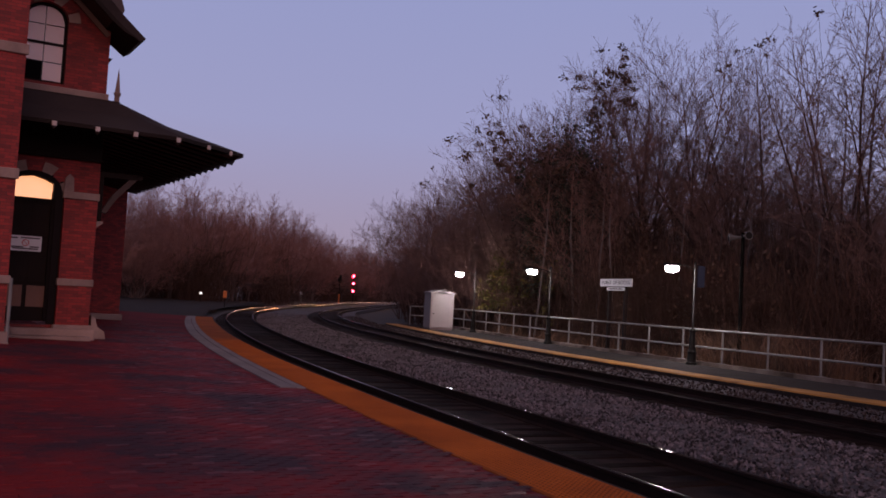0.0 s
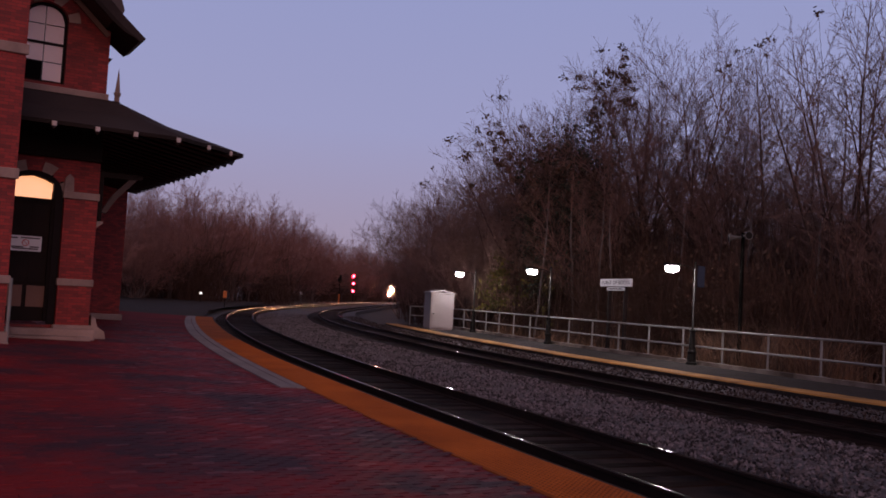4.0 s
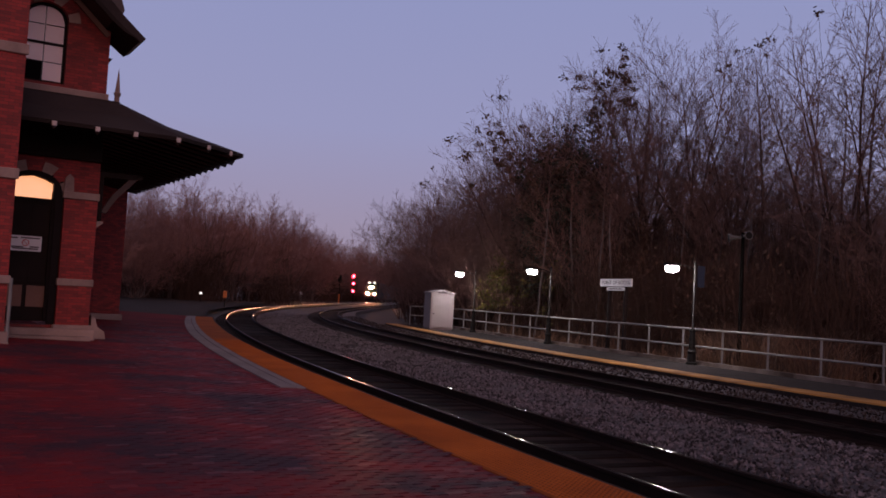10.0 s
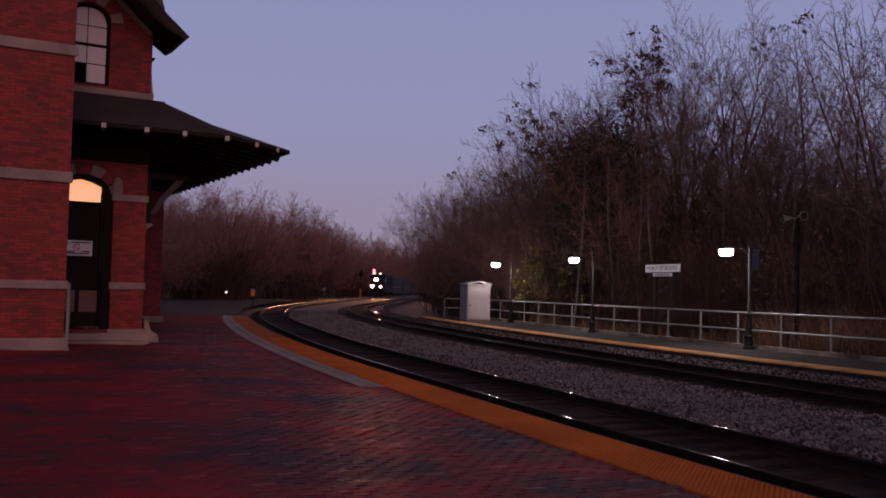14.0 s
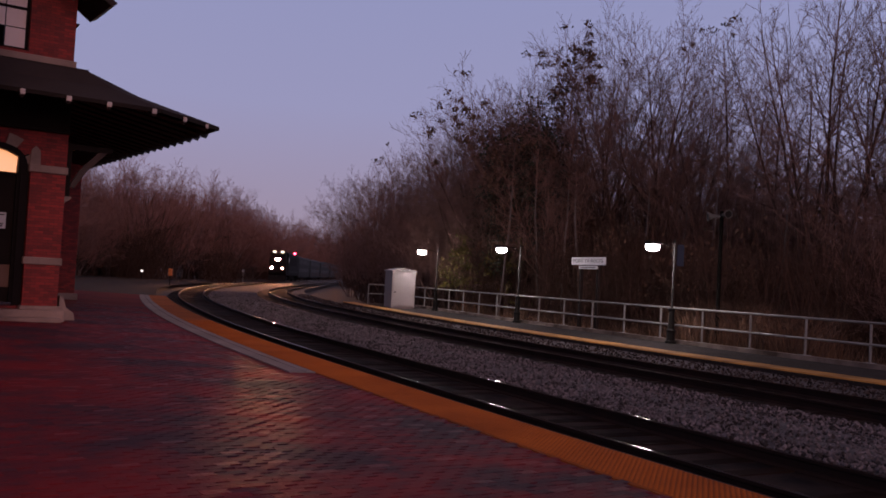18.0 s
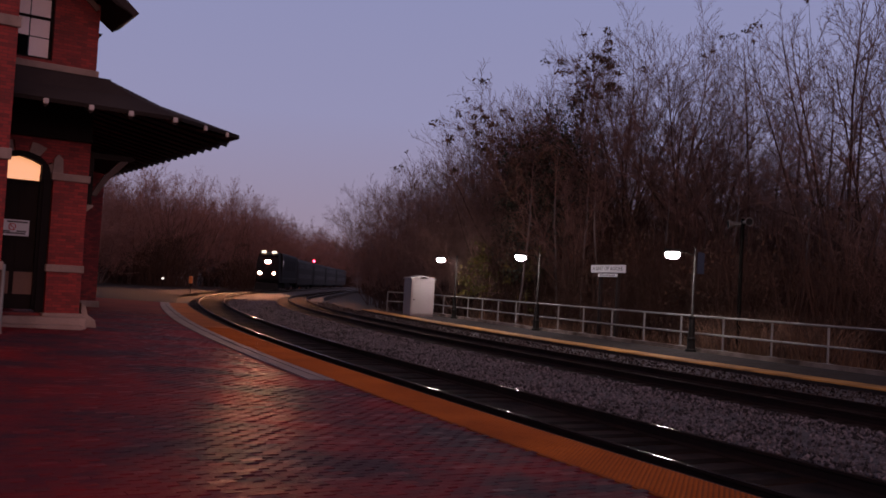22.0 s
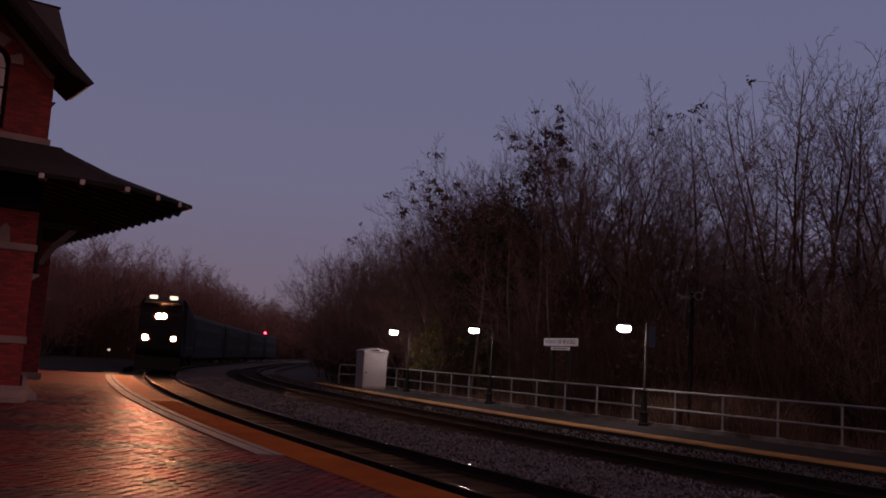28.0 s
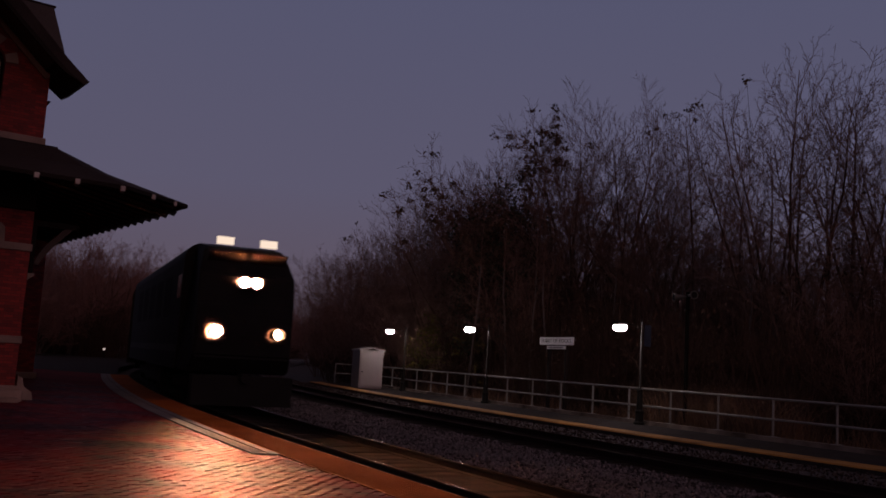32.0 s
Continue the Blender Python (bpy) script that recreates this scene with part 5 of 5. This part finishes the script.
def build_locomotive():
    t = thing("locomotive", Matrix(), "dark passenger locomotive with blazing headlights and lit number boards", "locomotive")
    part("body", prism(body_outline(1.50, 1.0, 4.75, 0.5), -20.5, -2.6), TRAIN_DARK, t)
    # nose: blunt below, raked windshield above
    prof = [(-0.75, 1.0), (-0.32, 1.45), (-0.30, 2.9), (-0.36, 3.72), (-1.1, 4.52), (-2.6, 4.75), (-2.6, 1.0)]
    bm = bmesh.new()
    rows = []
    for y, z in prof:
        k = 1.0 - 0.14 * max(0.0, min(1.0, (y + 1.4) / 1.4)) - (0.22 if z > 4.4 else 0.0)
        rows.append([bm.verts.new((x * 1.5 * k, y, z)) for x in (-1, 1)])
    for a, b in zip(rows, rows[1:] + rows[:1]):
        bm.faces.new((a[0], a[1], b[1], b[0]))
    bm.faces.new([r[0] for r in rows])
    bm.faces.new([r[1] for r in reversed(rows)])
    bmesh.ops.bevel(bm, geom=[e for e in bm.edges], offset=0.06, segments=2, affect="EDGES")
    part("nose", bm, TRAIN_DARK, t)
    for x0, x1 in ((-1.1, -0.08), (0.08, 1.1)):
        bm = box(x0, x1, -0.015, 0.015, -0.36, 0.36, 0.01)
        bmesh.ops.transform(bm, matrix=pose(0, -0.70, 4.12, -47, 0, 0), verts=bm.verts[:])
        part("windshield", bm, PANE_DARK, t)
    for x in (-0.62, 0.62):
        part("number_board", box(x - 0.24, x + 0.24, -1.02, -0.90, 4.60, 4.82, 0.015), NUMBER, t, "lit white number board")
    h = part("headlight_housing", box(-0.34, 0.34, -0.50, -0.35, 3.32, 3.66, 0.03), TRAIN_UNDER, t)
    for x in (-0.165, 0.165):
        part("headlight", tube([(x, -0.34, 3.49), (x, -0.32, 3.49)], [0.145, 0.145], 16), HEADLIGHT, h, "blazing headlight")
        part("headlight_rim", tube([(x, -0.34, 3.49), (x, 0.20, 3.49), (x, 0.21, 3.49)], [0.148, 0.150, 0.160], 20, cap=False), TRAIN_UNDER, h)
    for x in (-0.84, 0.84):
        d = part("ditch_light_housing", tube([(x, -0.25, 2.12), (x, -0.05, 2.12), (x, 0.42, 2.12)], [0.155, 0.152, 0.155], 16, cap=False), TRAIN_UNDER, t)
        part("ditch_light", tube([(x, -0.08, 2.12), (x, -0.06, 2.12)], [0.145, 0.14], 16), DITCH if x > 0 else DITCH_DIM, d, "blazing ditch light" if x > 0 else "dimmed ditch light")
    part("plow", prism([(-1.35, 0.15), (1.35, 0.15), (1.35, 0.95), (-1.35, 0.95)], -0.45, 0.12), TRAIN_UNDER, t)
    part("coupler", tube([(0, -0.2, 0.9), (0, 0.35, 0.9)], [0.14, 0.12], 8), TRAIN_UNDER, t)
    part("stripe", box(-1.508, 1.508, -20.3, -2.7, 1.5, 1.72), TRAIN_BODY, t)
    for x in (-1.505, 1.505):
        part("side_window", box(x - 0.006, x + 0.006, -3.6, -2.75, 3.1, 3.8), PANE_DARK, t)
    for k in range(5):
        part("side_grille", box(-1.507, 1.507, -17.5 + 2.6 * k, -15.7 + 2.6 * k, 2.6, 3.9), TRAIN_UNDER, t)
    part("fuel_tank", box(-1.35, 1.35, -13.5, -7.5, 0.35, 1.0, 0.08), TRAIN_UNDER, t)
    truck(t, -4.2)
    truck(t, -16.6)
    return t


def build_car():
    t = thing("passenger_car", Matrix(), "silver passenger car coloured near black, with a row of dark windows", "rail car", "passenger cars of the train")
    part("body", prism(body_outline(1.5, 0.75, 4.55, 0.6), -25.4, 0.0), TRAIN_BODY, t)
    for k in range(11):
        for z in (1.75, 3.25):
            part("window", box(-1.508, 1.508, -3.6 - 1.8 * k, -2.3 - 1.8 * k, z, z + 0.65), TRAIN_PANE, t)
    for y in (-1.9, -24.7):
        part("door", box(-1.507, 1.507, y, y + 1.1, 1.1, 3.1), TRAIN_DARK, t)
    part("gangway", box(-0.6, 0.6, -25.9, -25.4, 1.0, 3.6), TRAIN_UNDER, t)
    part("underframe", box(-1.2, 1.2, -20, -6, 0.4, 0.75, 0.05), TRAIN_UNDER, t)
    truck(t, -3.4)
    truck(t, -22.0)
    return t


def vehicle_pose(s, front, rear):
    """A rigid vehicle whose nose is at s, on trucks at front and rear metres behind it."""
    a, b = along(s - front), along(s - rear)
    way = (a - b).normalized()
    nose = a + way * front
    return pose(nose.x, nose.y, -0.08, 0, 0, math.degrees(math.atan2(-way.x, way.y)))


# ---- ballast stones and paving bricks, last ----
def build_ballast():
    rng = np.random.default_rng(3)
    n = 60000
    s = 25 + (108 - 25) * rng.random(n) ** 0.62
    r = np.where(rng.random(n) < 0.86, rng.uniform(201.0, 204.35, n), rng.uniform(197.15, 198.25, n))
    a = s / R
    c = np.stack((CX - r * np.cos(a), CY - r * np.sin(a), np.where(r > 200, -0.215, -0.06 - 0.14 * np.clip(r - 197.15, 0, 1.1) / 1.1) + rng.normal(0, 0.012, n)), 1)
    size = rng.uniform(0.019, 0.040, n)
    base = np.array(((1, 0, 0), (-1, 0, 0), (0, 1, 0), (0, -1, 0), (0, 0, 1), (0, 0, -1)), float)
    v = base[None] * (size[:, None, None] * rng.uniform(0.6, 1.15, (n, 6, 1)))
    v += rng.normal(0, 0.25, (n, 6, 3)) * size[:, None, None]
    t = rng.uniform(0, 2 * math.pi, n)
    x = v[..., 0] * np.cos(t)[:, None] - v[..., 1] * np.sin(t)[:, None]
    y = v[..., 0] * np.sin(t)[:, None] + v[..., 1] * np.cos(t)[:, None]
    v = np.stack((x, y, v[..., 2]), 2) + c[:, None]
    tri = np.array(((0, 2, 4), (2, 1, 4), (1, 3, 4), (3, 0, 4), (2, 0, 5), (1, 2, 5), (3, 1, 5), (0, 3, 5)))
    for pick, material, label in ((r > 200, BALLAST, "loose grey and tan crushed ballast stones"), (r < 200, BALLAST_BROWN, "oil-browned ballast stones along the far platform")):
        some = v[pick]
        f = (tri[None] + 6 * np.arange(len(some))[:, None, None]).reshape(-1, 3)
        tagged(raw("ballast_stones", some.reshape(-1, 3), f, material), label, "gravel", kind="stuff")


def build_domes(pf):
    """Raised domes on the tactile panels."""
    v, f = [], []
    ds = 0.0605 * R / 207.4
    for i in range(int((104 - 70) / ds)):
        s = 70.03 + i * ds
        for j in range(13):
            r = 207.13 + 0.0605 * j
            c = ring(r, s, 0.0095 + 0.0035 * j / 13)
            n = len(v)
            for rad, z in ((0.020, 0.0), (0.013, 0.0085)):
                v += [(c.x + rad * math.cos(a), c.y + rad * math.sin(a), c.z + z) for a in (math.pi / 3 * k for k in range(6))]
            f += [(n + k, n + (k + 1) % 6, n + 6 + (k + 1) % 6, n + 6 + k) for k in range(6)] + [tuple(n + 6 + k for k in range(6))]
    tagged(raw("tactile_domes", v, f, TACTILE, pf), kind="stuff")


def build_paving(pf):
    """Brick pavers in running bond, long side across the platform."""
    rng = np.random.default_rng(4)
    lu, lv = 0.104, 0.208
    m = np.array(STATION)[:3, :3]
    o = np.array(STATION)[:3, 3]
    cells = []
    edge_shift = lambda q: 0.027 * (q - 83) if q > 83 else -0.3 * min(1.0, (83 - q) / 22)
    for i in range(-300, 200):
        u = i * lu
        for j in range(-90, 130):
            v = j * lv + (lv / 2 if i % 2 else 0)
            p = o + m @ np.array((v, u, 0))
            d = math.hypot(p[0] + 0.6, p[1] - 0.3)
            if d > 36 or p[1] < 2.5:
                continue
            az = math.degrees(math.atan2(p[0] + 0.6, p[1] - 0.3))
            if az < -44 or az > 36:
                continue
            r = math.hypot(CX - p[0], CY - p[1])
            s = math.atan2(CY - p[1], CX - p[0]) * R
            if r < 207.99 + edge_shift(s) + (0.50 if s < 83.3 else 0.0) or (v < -1.0 and u > -3.1) or (v < 1.2 and u > -1.1):
                continue
            cells.append((p[0], p[1], slope(r), d))
    cells.sort(key=lambda c: c[3])
    a, b = lv / 2 - 0.0018, lu / 2 - 0.0018
    shape = np.array([(x * k[0], y * k[1], z) for z, k in ((-0.05, (1, 1)), (-0.0022, (1, 1)), (0.0, (0.98, 0.96))) for x, y in ((-a, -b), (a, -b), (a, b), (-a, b))])
    quads = [(0 + k, (k + 1) % 4, 4 + (k + 1) % 4, 4 + k) for k in range(4)] + [(4 + k, 4 + (k + 1) % 4, 8 + (k + 1) % 4, 8 + k) for k in range(4)] + [(8, 9, 10, 11)]
    me = bpy.data.meshes.new("brick")
    me.from_pydata([tuple(q) for q in shape], [], quads)
    me.materials.append(PAVER)
    for x, y, z, d in cells[:300]:
        ob = new("brick", me)
        ob.parent = pf
        ob.matrix_basis = pose(x, y, z + rng.normal(0, 0.0015), rng.normal(0, 0.85), rng.normal(0, 0.7), 31 + rng.normal(0, 0.4))
    rest = np.array([c[:3] for c in cells[300:]])
    n = len(rest)
    tx, ty = rng.normal(0, 0.015, n), rng.normal(0, 0.012, n)
    v = np.repeat(shape[None], n, 0)
    v[..., 2] += v[..., 1] * tx[:, None] + v[..., 0] * ty[:, None] + rng.normal(0, 0.0015, n)[:, None]
    v = v @ m.T + rest[:, None]
    f = (np.array(quads)[None] + 12 * np.arange(n)[:, None, None]).reshape(-1, 4)
    ob = raw("bricks", v.reshape(-1, 3), f, PAVER, pf)
    tagged(ob, kind="stuff")


build_ground()
build_track("track_near", 205.6, -330, 118, "curved near track with polished rails on dark timber ties")
build_track("track_far", 199.45, -330, 118, "curved far track with polished rails on dark timber ties")
PLATFORM = build_platforms()
build_station()
station_signs()
build_railing()
build_lamps()
build_shed()
build_name_sign()
build_speakers()
build_signals()
build_trees()
build_undergrowth()
LOCO = build_locomotive()
CAR = build_car()
CARS = [CAR] + [copy_thing(CAR, Matrix()) for _ in range(3)]
build_ballast()
build_domes(PLATFORM)
build_paving(PLATFORM)


def motions():
    """The train comes round the bend at a steady pace."""
    times = [k * 1.0 for k in range(33)]
    nose = lambda t: 72.5 - 8.6 * (32.0 - t)
    walk(LOCO, [(t, vehicle_pose(nose(t), 4.2, 16.6)) for t in times])
    for k, car in enumerate(CARS):
        walk(car, [(t, vehicle_pose(nose(t) - 21.2 - 26.1 * k, 3.4, 22.0)) for t in times])


motions()
